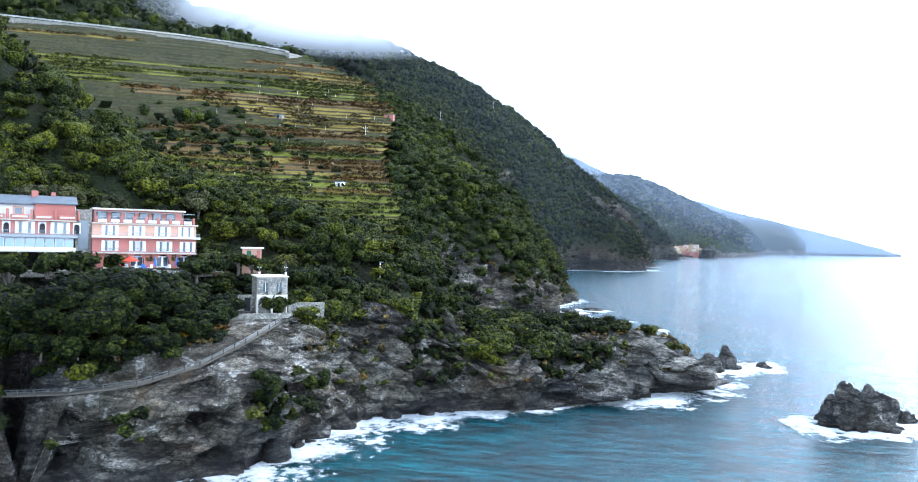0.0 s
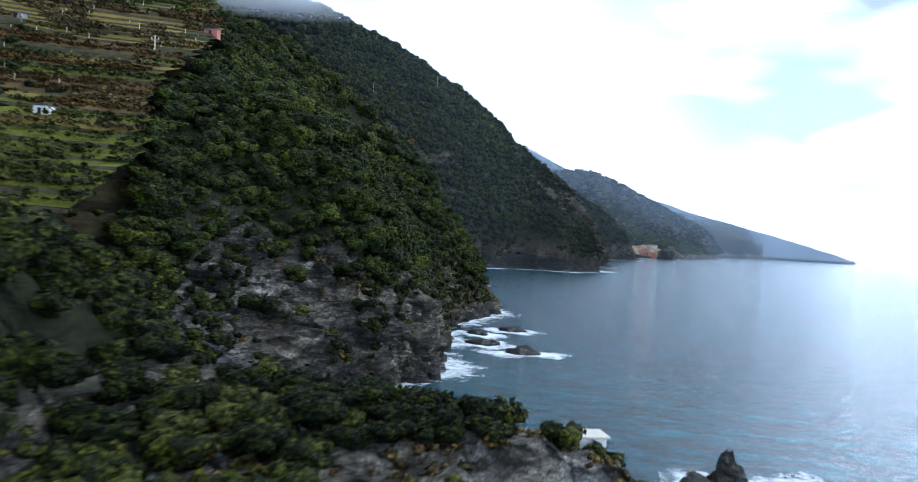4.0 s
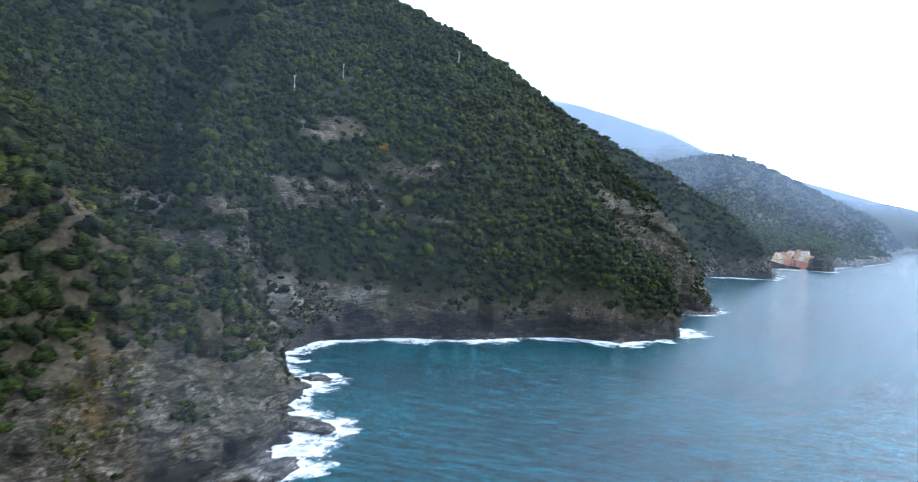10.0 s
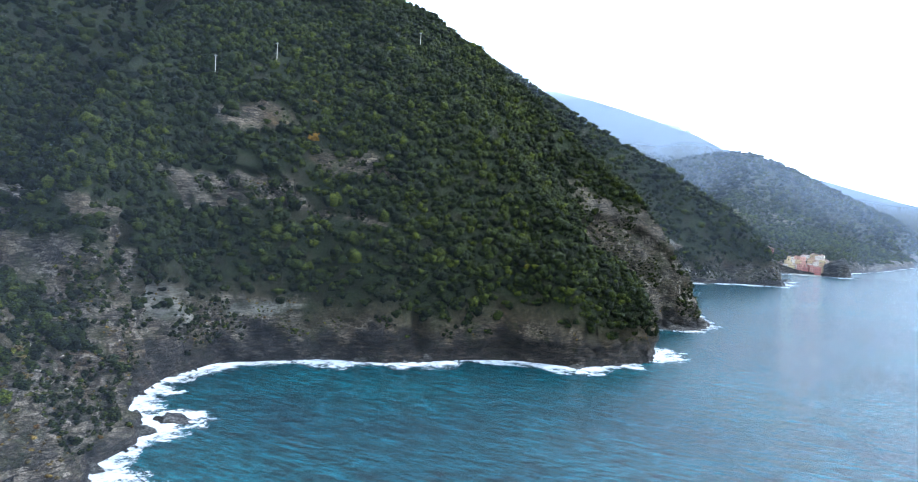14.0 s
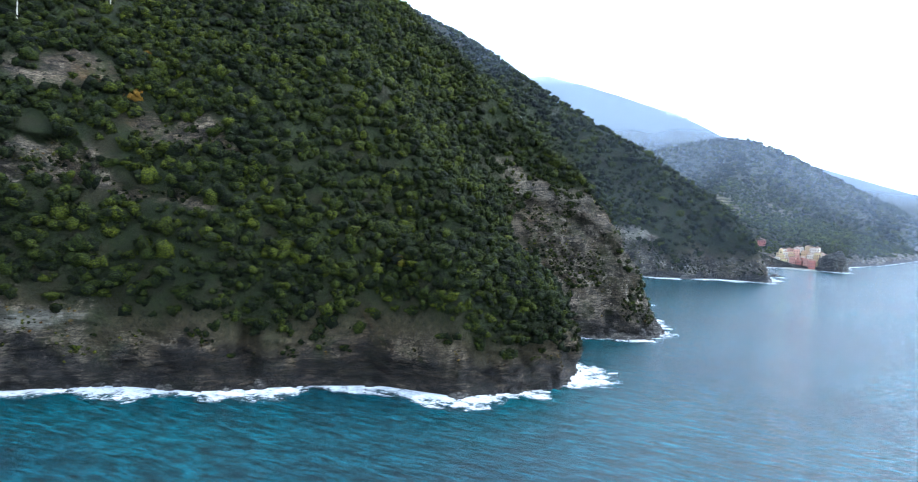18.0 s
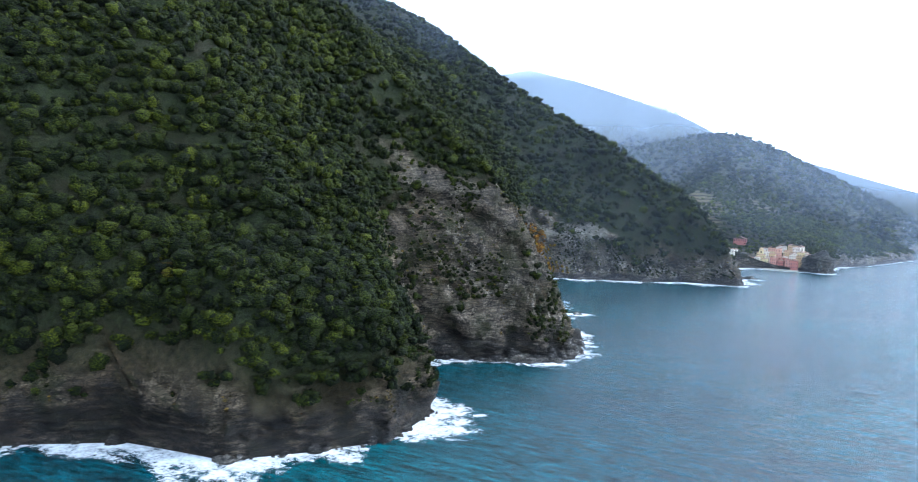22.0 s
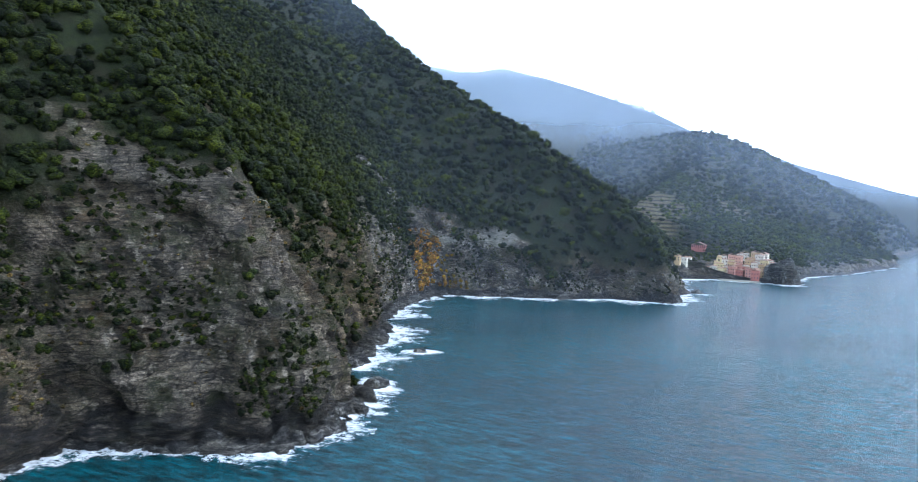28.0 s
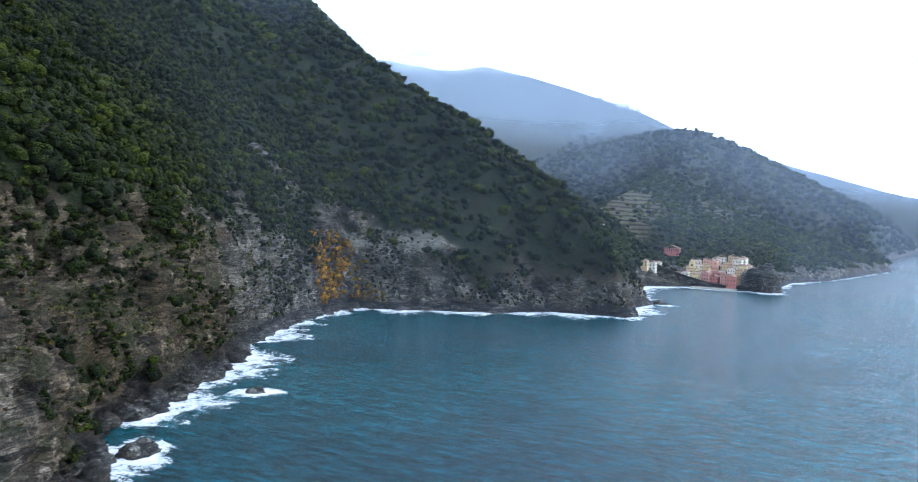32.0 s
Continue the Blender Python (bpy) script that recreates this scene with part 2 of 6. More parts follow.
    # rust and moss in patches
    rust = ramp(nt, noise_node(nt, 0.05, 5, 0.7, co), (0.6, 0.0), (0.7, 0.75))
    c = mix(nt, rust, c, ramp(nt, fine, (0.35, (0.09, 0.04, 0.018)), (0.65, (0.24, 0.14, 0.04))))
    moss = ramp(nt, noise_node(nt, 0.13, 7, 0.75, co), (0.49, 0.0), (0.61, 0.9))
    c = mix(nt, math_node(nt, "MULTIPLY", moss, math_node(nt, "ADD", math_node(nt, "MULTIPLY", attribute(nt, "brown"), 0.8), 0.15)), c, ramp(nt, fine, (0.35, (0.015, 0.022, 0.008)), (0.65, (0.07, 0.08, 0.022))))
    # wet, dark foot of the cliff
    wet = attribute(nt, "wet")
    soaked = math_node(nt, "MULTIPLY", wet, ramp(nt, math_node(nt, "ADD", sheet, math_node(nt, "SUBTRACT", strata, 0.5)), (0.42, 1.0), (0.66, 0.6)))
    c = mix(nt, soaked, c, mix(nt, 0.88, c, (0.008, 0.008, 0.010)))
    # soil, dry grass and low scrub above
    soil = ramp(nt, fine, (0.3, (0.010, 0.012, 0.005)), (0.52, (0.028, 0.026, 0.010)), (0.7, (0.075, 0.058, 0.024)))
    green = ramp(nt, noise_node(nt, 0.7, 8, 0.75, co), (0.35, (0.008, 0.014, 0.004)), (0.52, (0.020, 0.031, 0.007)), (0.68, (0.048, 0.060, 0.014)))
    soil = mix(nt, ramp(nt, noise_node(nt, 0.11, 5, 0.55, co), (0.36, 0.2), (0.52, 0.95)), soil, green)
    earth = ramp(nt, noise_node(nt, 0.8, 8, 0.75, co), (0.36, (0.03, 0.024, 0.013)), (0.5, (0.095, 0.07, 0.038)), (0.64, (0.2, 0.16, 0.09)))
    soil = mix(nt, math_node(nt, "MULTIPLY", attribute(nt, "dry"), 0.85), soil, earth)
    # tilled terraces: dry earth, straw and grass in bands
    tilled = ramp(nt, noise_node(nt, 0.05, 6, 0.6, co, stretch=(0.5, 0.5, 9)), (0.36, (0.035, 0.024, 0.014)), (0.48, (0.075, 0.058, 0.024)), (0.56, (0.038, 0.05, 0.015)), (0.68, (0.11, 0.088, 0.042)))
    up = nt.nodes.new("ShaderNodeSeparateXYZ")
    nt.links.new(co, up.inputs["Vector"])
    # riser bands darker than the treads, repeating with height
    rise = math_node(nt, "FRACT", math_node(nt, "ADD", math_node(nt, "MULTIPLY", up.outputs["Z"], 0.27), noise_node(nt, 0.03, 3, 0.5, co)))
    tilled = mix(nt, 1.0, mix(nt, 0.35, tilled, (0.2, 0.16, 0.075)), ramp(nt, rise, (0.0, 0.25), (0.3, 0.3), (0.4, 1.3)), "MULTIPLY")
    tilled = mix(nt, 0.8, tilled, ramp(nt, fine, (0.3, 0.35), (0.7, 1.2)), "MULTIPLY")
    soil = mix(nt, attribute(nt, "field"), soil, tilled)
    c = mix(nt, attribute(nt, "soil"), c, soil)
    nt.links.new(c, b.inputs["Base Color"])
    first = bump(nt, b, math_node(nt, "MINIMUM", crack, 0.2), 1.0, 3.2)
    second = bump(nt, b, math_node(nt, "ADD", math_node(nt, "MULTIPLY", flake.outputs[1], 0.5), math_node(nt, "MINIMUM", split, 0.2)), 1.0, 1.8, first)
    third = bump(nt, b, math_node(nt, "ADD", strata, sheet), 1.0, 2.6, second)
    fourth = bump(nt, b, math_node(nt, "MINIMUM", chink, 0.15), 1.0, 1.2, third)
    bump(nt, b, fine, 1.0, 0.7, fourth)
    nt.links.new(ramp(nt, wet, (0.0, 0.88), (1.0, 0.6)), b.inputs["Roughness"])
    return m


def leaf_material(name, dark, mid, light, autumn=None):
    m, nt, b = material(name, 0.75, spec=0.12)
    co = nt.nodes.new("ShaderNodeTexCoord").outputs["Object"]
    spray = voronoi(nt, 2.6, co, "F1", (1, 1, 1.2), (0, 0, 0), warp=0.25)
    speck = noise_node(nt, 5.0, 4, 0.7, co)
    # shade between the sprays is painted into the leaf colour, darkest at cell edges
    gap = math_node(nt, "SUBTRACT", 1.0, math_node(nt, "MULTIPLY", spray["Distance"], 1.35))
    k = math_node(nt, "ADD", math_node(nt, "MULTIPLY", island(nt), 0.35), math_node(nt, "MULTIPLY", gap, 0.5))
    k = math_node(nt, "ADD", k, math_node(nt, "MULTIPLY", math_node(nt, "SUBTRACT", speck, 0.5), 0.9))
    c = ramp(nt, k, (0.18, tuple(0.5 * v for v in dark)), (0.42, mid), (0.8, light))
    tint = attribute(nt, "tint")
    if autumn:
        c = mix(nt, ramp(nt, tint, (0.86, 0.0), (0.97, 0.75)), c, autumn)
    c = mix(nt, 1.0, c, ramp(nt, tint, (0.0, (0.42, 0.5, 0.5)), (0.5, (0.95, 0.95, 0.95)), (0.85, (1.75, 1.55, 1.1))), "MULTIPLY")
    nt.links.new(c, b.inputs["Base Color"])
    bump(nt, b, math_node(nt, "ADD", gap, speck), 1.0, 0.45)
    return m


ROCK = rock_material()
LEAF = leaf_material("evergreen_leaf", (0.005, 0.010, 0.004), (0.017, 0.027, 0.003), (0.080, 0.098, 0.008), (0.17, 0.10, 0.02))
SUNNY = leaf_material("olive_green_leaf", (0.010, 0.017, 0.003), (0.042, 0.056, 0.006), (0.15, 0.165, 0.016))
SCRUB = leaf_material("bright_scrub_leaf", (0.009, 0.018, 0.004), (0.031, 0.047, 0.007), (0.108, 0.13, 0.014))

# ---------------------------------------------------------------- plan of the coast
# shoreline, south to north (x, y), land on the -x side
COAST_A = [(-60, -300), (-30, -150), (-14, -80), (-6, -50), (-4, -42), (-3, -37), (0, -33.8), (9, -29), (14, -24), (15, -12), (17, -3), (23, 2), (30, 6), (36, 8),
           (41, 13), (47, 18), (50, 24), (56, 27), (60, 36), (57, 42), (48, 47), (36, 50), (24, 53), (18, 58), (21, 72), (28, 80), (31, 88),
           (29, 107), (23, 131), (25, 150), (29, 170), (29, 182), (20, 192), (12, 204), (-4, 216), (-13, 223), (-11, 231), (-8, 245)]
COAST_B = [(-5, 252), (0, 270), (-3, 290), (-17, 309), (-20, 322), (-30, 332), (-43, 338), (-56, 365), (-58, 390), (-36, 413), (-15, 421),
           (4, 441), (19, 452), (41, 453.5), (52, 466), (62, 480), (61, 502), (45, 518), (37, 534), (35, 554), (56, 565), (68, 572), (70, 586),
           (66, 610), (56, 624), (43, 632), (40, 655), (28, 680), (22, 703), (8, 722), (-3, 762), (-8, 800), (-6, 818), (12, 826), (32, 838)]
COAST_C = [(58, 850), (75, 868), (110, 873), (113, 885), (106, 905), (116, 936), (98, 975), (92, 1030), (124, 1056), (172, 1060), (180, 1066), (178, 1085),
           (190, 1150), (223, 1211), (255, 1300), (300, 1427), (290, 1500), (330, 1640), (370, 1800), (420, 2000), (560, 2150), (800, 2262), (850, 2330), (860, 2900)]
COAST = np.array(COAST_A + COAST_B + COAST_C, float)
# y, rise A, power p, cap and lean of the slope z = min(A * d ** p, cap) + lean * d, height to which bare rock reaches
SLOPE_A = [(-300, 3.8, 0.65, 90, 0.0, 8), (-60, 4.5, 0.55, 10.5, 0.06, 9), (-27, 4.4, 0.55, 10.5, 0.06, 9), (-19, 5.6, 0.52, 11, 0.06, 11), (-14, 7.2, 0.5, 12.6, 0.05, 12), (-4, 8.5, 0.5, 14, 0.06, 11), (2, 6.6, 0.5, 15, 0.07, 9.5), (12, 4, 0.5, 16, 0.05, 9), (30, 2.0, 0.66, 60, 0.0, 7),
           (50, 1.4, 0.8, 66, 0.02, 6), (72, 3.0, 0.74, 60, 0.05, 15), (100, 5.4, 0.62, 64, 0.1, 13), (150, 2.6, 0.78, 78, 0.1, 10)]
SLOPE_B = [(190, 4.5, 0.68, 110, 0.1, 9), (230, 7.5, 0.56, 150, 0.05, 17), (290, 8.5, 0.54, 190, 0.05, 20), (330, 9.5, 0.54, 190, 0.05, 24), (370, 11, 0.53, 190, 0, 26),
           (410, 11.5, 0.52, 190, 0, 11), (480, 11.2, 0.52, 190, 0, 9.5), (530, 10.5, 0.53, 200, 0, 20), (560, 7.6, 0.62, 200, 0, 44)]
SLOPE_C = [(600, 5.4, 0.7, 200, 0, 44), (640, 6.4, 0.66, 200, 0, 46), (680, 11, 0.53, 200, 0, 46), (760, 11.6, 0.51, 200, 0, 42), (826, 9, 0.55, 200, 0, 36), (846, 7.5, 0.6, 200, 0, 17), (872, 4.6, 0.7, 200, 0, 12),
           (960, 7.5, 0.58, 190, 0, 8), (1010, 7, 0.58, 190, 0, 8), (2400, 7, 0.58, 190, 0, 10)]
SLOPE = np.array(SLOPE_A + SLOPE_B + SLOPE_C, float)
# spurs of the far hills: crest points (x, y, z), fall to the sides
SPURS = [(0.95, [(110, 900, 8), (98, 905, 27), (70, 908, 48), (26, 912, 81), (-26, 918, 110), (-56, 926, 130), (-92, 936, 153), (-180, 1017, 204), (-300, 1150, 270), (-440, 1260, 340), (-700, 1400, 430)]),
         (0.5, [(300, 1430, 2), (255, 1480, 28), (190, 1570, 76), (130, 1660, 128), (60, 1790, 190), (10, 1815, 192), (-60, 1830, 182), (-140, 1815, 155), (-230, 1800, 112)]),
         (0.74, [(60, 1790, 186), (62, 1550, 128), (48, 1346, 84), (42, 1220, 62), (40, 1140, 50), (44, 1040, 46), (20, 960, 70)]),
         (0.3, [(128, 1064, 2), (134, 1100, 10), (138, 1150, 24), (120, 1230, 40)]),
         (0.45, [(62, 1500, 112), (110, 1330, 52), (150, 1190, 22), (176, 1080, 8)]),
         (0.5, [(-30, 2200, 230), (-128, 2200, 284), (-229, 2200, 318), (-372, 2200, 362), (-492, 2200, 390), (-569, 2210, 376), (-800, 2250, 430), (-1100, 2300, 520)]),
         (0.35, [(806, 2268, 0), (700, 2330, 48), (560, 2400, 88), (400, 2480, 130), (200, 2560, 190), (0, 2650, 260)]),
         (0.4, [(420, 1990, 0), (380, 2100, 75), (330, 2200, 118), (276, 2250, 148), (190, 2300, 172), (100, 2320, 210), (-30, 2350, 250)])]


def coast_x(y):
    return np.interp(y, COAST[:, 1], COAST[:, 0])


def coast_distance(x, y):
    """Metres from the shoreline."""
    best = np.full(x.shape, 1e9)
    for (ax, ay), (bx, by) in zip(COAST[:-1], COAST[1:]):
        ux, uy = bx - ax, by - ay
        t = np.clip(((x - ax) * ux + (y - ay) * uy) / (ux * ux + uy * uy), 0, 1)
        np.minimum(best, (x - ax - t * ux) ** 2 + (y - ay - t * uy) ** 2, out=best)
    return np.sqrt(best)


_table = np.random.RandomState(5).rand(64, 64, 64).astype(np.float32)


def value_noise(x, y, z=0.0):
    """Smooth lattice noise from -1 to 1."""
    x, y, z = np.broadcast_arrays(np.asarray(x, float), np.asarray(y, float), np.asarray(z, float))
    out = 0.0
    i, j, k = (np.floor(v).astype(int) for v in (x, y, z))
    fx, fy, fz = (v - np.floor(v) for v in (x, y, z))
    fx, fy, fz = (f * f * (3 - 2 * f) for f in (fx, fy, fz))
    for a in (0, 1):
        for b in (0, 1):
            for c in (0, 1):
                w = (fx if a else 1 - fx) * (fy if b else 1 - fy) * (fz if c else 1 - fz)
                out = out + w * _table[(i + a) % 64, (j + b) % 64, (k + c) % 64]
    return 2 * out - 1


def fractal(x, y, z=0.0, octaves=4, gain=0.5):
    out, amp = 0.0, 1.0
    for o in range(octaves):
        out = out + amp * value_noise(x * 2 ** o + 17 * o, y * 2 ** o + 31 * o, np.asarray(z) * 2 ** o)
        amp *= gain
    return out


def facets(x, y, z, size, seed):
    """Tilted blocks along slanting beds, about -1 to 1."""
    w = 0.35 * value_noise(x / size + seed, y / size, z / size)
    a = (0.80 * x + 0.50 * y + 0.33 * z) / size + w
    b = (-0.52 * x + 0.80 * y - 0.30 * z) / size * 0.8 + w
    c = (0.22 * x - 0.38 * y + 0.88 * z) / size * 1.6 - w
    i, j, k = (np.floor(v).astype(int) for v in (a, b, c))
    pick = lambda s: _table[(i + seed + s) % 64, (j + 2 * s) % 64, (k + 3 * s + seed) % 64] - 0.5
    return pick(0) * 1.2 + (a - i - 0.5) * pick(5) * 1.6 + (b - j - 0.5) * pick(9) * 1.6 + (c - k - 0.5) * (0.5 + pick(13))


def slope_at(y):
    return [np.interp(y, SLOPE[:, 0], SLOPE[:, k]) for k in (1, 2, 3, 4, 5)]


def rock_top(y):
    return np.interp(y, SLOPE[:, 0], SLOPE[:, 5])


def spur_height(x, y):
    """The far hills: the highest of all spurs."""
    best = np.full(x.shape, -1e9)
    for fall, crest in SPURS:
        for (ax, ay, az), (bx, by, bz) in zip(crest[:-1], crest[1:]):
            ux, uy = bx - ax, by - ay
            t = np.clip(((x - ax) * ux + (y - ay) * uy) / (ux * ux + uy * uy), 0, 1)
            r = np.hypot(x - ax - t * ux, y - ay - t * uy)
            np.maximum(best, az + t * (bz - az) - fall * (np.sqrt(r * r + 36) - 6), out=best)
    return best


def step(a, b, v):
    t = np.clip((v - a) / (b - a), 0, 1)
    return t * t * (3 - 2 * t)


def built_up(x, y):
    """1 on the levelled ground of the hotel."""
    a, b = (x + 5.9) * 0.743 + y * 0.669, -(x + 5.9) * 0.669 + y * 0.743
    return step(-31, -29, a) * (1 - step(2, 4, a)) * step(-5, -3.5, b) * (1 - step(9.5, 12, b))


def field_edge(y):
    return np.interp(y, [44, 62, 80, 116, 139, 152], [7, 2.5, -7.5, -17, -32, -60])


def vineyard(x, y):
    """1 on the terraced fields."""
    e = field_edge(y)
    return step(-165, -150, x) * (1 - step(-2.5, 0, x - e)) * step(46, 49, y + 0.25 * np.minimum(x + 22, 0)) * (1 - step(148, 154, y - 0.22 * np.minimum(x + 66, 0)))


def dry_slope(x, y):
    """1 on the dry, half-bare slope south of the cove."""
    return step(218, 234, y) * (1 - step(298, 316, y)) * (1 - step(45, 70, coast_x(y) - x))


def hill_field(x, y):
    """1 on the small terraces of the hill over the village."""
    a = step(26, 34, x) * (1 - step(74, 84, x)) * step(1120, 1140, y) * (1 - step(1290, 1310, y))
    b = step(92, 100, x) * (1 - step(128, 140, x)) * step(1290, 1310, y) * (1 - step(1380, 1400, y))
    return np.clip(a + 0.8 * b, 0, 1) * (0.55 + 0.45 * (fractal(x / 25, y / 40, 44, 2) > -0.35))


# bare rock and scree in the woods: x, y, half width, half length
BARE = [(21, 3, 7, 6), (29, 12, 7, 5), (-8, 770, 8, 9)]
# rock faces that run along the slope: y, height, half length, half height
FACES = [(408, 55.5, 23, 7.0), (431, 81, 12, 5.0), (442, 67, 7, 5.0), (356, 36, 9, 20), (384, 15, 26, 7), (340, 30, 7, 14), (566, 37, 14, 11), (588, 33, 16, 14),
         (806, 57, 11, 6.5), (797, 70, 4, 9), (842, 31, 8, 5.5), (826, 40, 10, 6), (700, 44, 9, 8), (668, 34, 10, 10)]
PATHWAY_LINE = [(-16, -35, 6.3), (-9, -33.5, 6.5), (-4.2, -30.6, 6.8), (1.5, -29.6, 7.2), (6.2, -27.4, 7.8), (9.6, -23.5, 9.0), (11.6, -19.2, 10.6), (12.4, -16.2, 11.6), (12.2, -13.2, 12.0)]


# faces of clean pale sandstone: y, height, half length, half height
PALE_FACES = [(843, 32, 6, 6), (824, 30, 5, 4), (400, 17, 8, 2.4), (372, 22, 8, 7)]


def pale_face(y, z):
    best = np.zeros(np.shape(y))
    ragged = 0.5 * fractal(y / 4, z / 3, 18, 3)
    for cy, cz, ly, lz in PALE_FACES:
        best = np.maximum(best, 1 - step(0.6, 1.0, np.hypot((y - cy) / ly, (z - cz) / lz) + ragged))
    return 0.75 * best


def bare_rock(x, y):
    best = np.zeros(np.shape(x))
    wobble = 0.35 * fractal(x / 6, y / 6, 14, 2)
    for cx, cy, rx, ry in BARE:
        best = np.maximum(best, 1 - step(0.75, 1.0, np.hypot((x - cx) / rx, (y - cy) / ry) + wobble))
    z = ground_height(x, y, False)
    ragged = 0.28 * fractal(y / 7, z / 7, 15, 3)
    for cy, cz, ly, lz in FACES:
        best = np.maximum(best, 1 - step(0.75, 1.0, np.maximum(np.abs(y - cy) / ly, np.abs(z - cz) / lz) + ragged))
    return best


def carve(x, y, z):
    """Cuts the footpath's ledge, the house's pad and the dark inlet under the bridge."""
    for (ax, ay, az), (bx, by, bz) in zip(PATHWAY_LINE[:-1], PATHWAY_LINE[1:]):
        ux, uy = bx - ax, by - ay
        t = np.clip(((x - ax) * ux + (y - ay) * uy) / (ux * ux + uy * uy), 0, 1)
        r = np.hypot(x - ax - t * ux, y - ay - t * uy)
        z = np.minimum(z, az + t * (bz - az) - 0.2 + 1.6 * np.maximum(r - 1.3, 0))
    a, b = (x - 8.7) * 0.799 + (y + 11.6) * 0.602, -(x - 8.7) * 0.602 + (y + 11.6) * 0.799
    inside = (a > -3.2) & (a < 4.5)
    z = np.where(inside & (b > -2.5) & (b <= 0.4), np.minimum(z, 11.9), z)
    z = np.where(inside & (b > 0.4) & (b < 3.6), np.minimum(z, 12.6), z)
    t = ((x - 3) * -0.72 + (y + 36) * 0.69) / 26.0
    r = np.abs((x - 3) * 0.69 + (y + 36) * 0.72)
    return np.where((t > 0) & (t < 1) & (r < 1.5 - 0.5 * t), np.minimum(z, -1.0), z)


# the wooded ravine behind the cove's spur: floor points (x, y, z), fall on the south side
RAVINE = [(-34, 337, 8, 0.5), (-60, 334, 24, 0.5), (-87, 333, 36, 0.65), (-130, 385, 62, 1.1), (-178, 458, 94, 1.2), (-240, 540, 140, 1.2)]


def ravine(x, y):
    """Height of the ravine's floor and flanks, steep on the spur's side."""
    best = np.full(np.shape(x), 1e9)
    for (ax, ay, az, south), (bx, by, bz, _) in zip(RAVINE[:-1], RAVINE[1:]):
        ux, uy = bx - ax, by - ay
        t = np.clip(((x - ax) * ux + (y - ay) * uy) / (ux * ux + uy * uy), 0, 1)
        dx, dy = x - ax - t * ux, y - ay - t * uy
        r = np.hypot(dx, dy)
        fall = np.where(ux * dy - uy * dx < 0, 1.75, south)
        np.minimum(best, az + t * (bz - az) + fall * (np.sqrt(r * r + 16) - 4), out=best)
    return best


def ground_height(x, y, detail=True):
    d = coast_distance(x, y)
    a, p, cap, lean, top = slope_at(y)
    z = a * np.maximum(d, 1e-3) ** p
    z = (z ** -4 + cap ** -4) ** -0.25 + lean * d
    z = z + np.interp(y, [-60, 0, 20, 40, 48, 200, 280, 480, 560, 760], [0.65, 0.5, 0.55, 0.3, 0, 0, 0.24, 0.22, 0.15, 0.15]) * np.maximum(d - np.interp(y, [10, 25, 40], [34, 52, 62]), 0)
    # the low wooded point
    low = step(14, 24, x) * step(4, 12, y) * (1 - step(52, 60, y))
    z = z * (1 - low) + np.minimum(z, 6.2 + 0.04 * d) * low
    # the tilled fields lie in one long slope
    bound = 19 + 0.45 * (y - 46) + 0.24 * np.maximum(-x, 0) + 1.2 * fractal(x / 40, y / 40, 11, 2) * step(-10, -40, x)
    share = step(40, 52, y) * (1 - step(160, 200, y))
    z = z * (1 - share) + np.where(x < 12, (z ** -6.0 + np.maximum(bound, 3) ** -6.0) ** (-1 / 6.0), z) * share
    # the headland tapers to its nose
    z = z - 24 * step(-25, 30, x) * step(445, 475, y) * (1 - step(505, 535, y)) * np.clip(d / 26, 0, 1)
    z = np.minimum(z, np.maximum(ravine(x, y), 1.5 * np.minimum(d, 6)))
    far = step(893, 925, y + 0.12 * (x - 110))
    z = z * (1 - far) + np.minimum(np.maximum(spur_height(x, y), np.where(y < 1115, 2.0 + 0.03 * d, 2.0 + np.clip((y - 1115) / 40, 0, 1) * (5 + 0.3 * np.minimum(d, 120)))), 2.2 * d) * far
    if detail:
        v = vineyard(x, y)
        z = z - 1.6 * v
        rough = np.clip(d / 12, 0, 1) * (1 - 0.6 * share) * (1 - low) * (1 - v) * (1 - built_up(x, y))
        z = z + rough * (2.6 * fractal(x / 38, y / 38, 0, 3) + 1.0 * fractal(x / 9, y / 9, 3, 3)) * (1 - 0.4 * far)
        # gullies run down the slope
        g = fractal(y / 26 + 0.15 * x / 26, x / 120, 7, 3)
        deep = np.clip(d / 30, 0, 1) * step(120, 220, y) * (1 - far)
        z = z - 3.5 * deep * np.abs(g) + 1.2 * deep
    flat = built_up(x, y)
    return z * (1 - flat) + 16.2 * flat


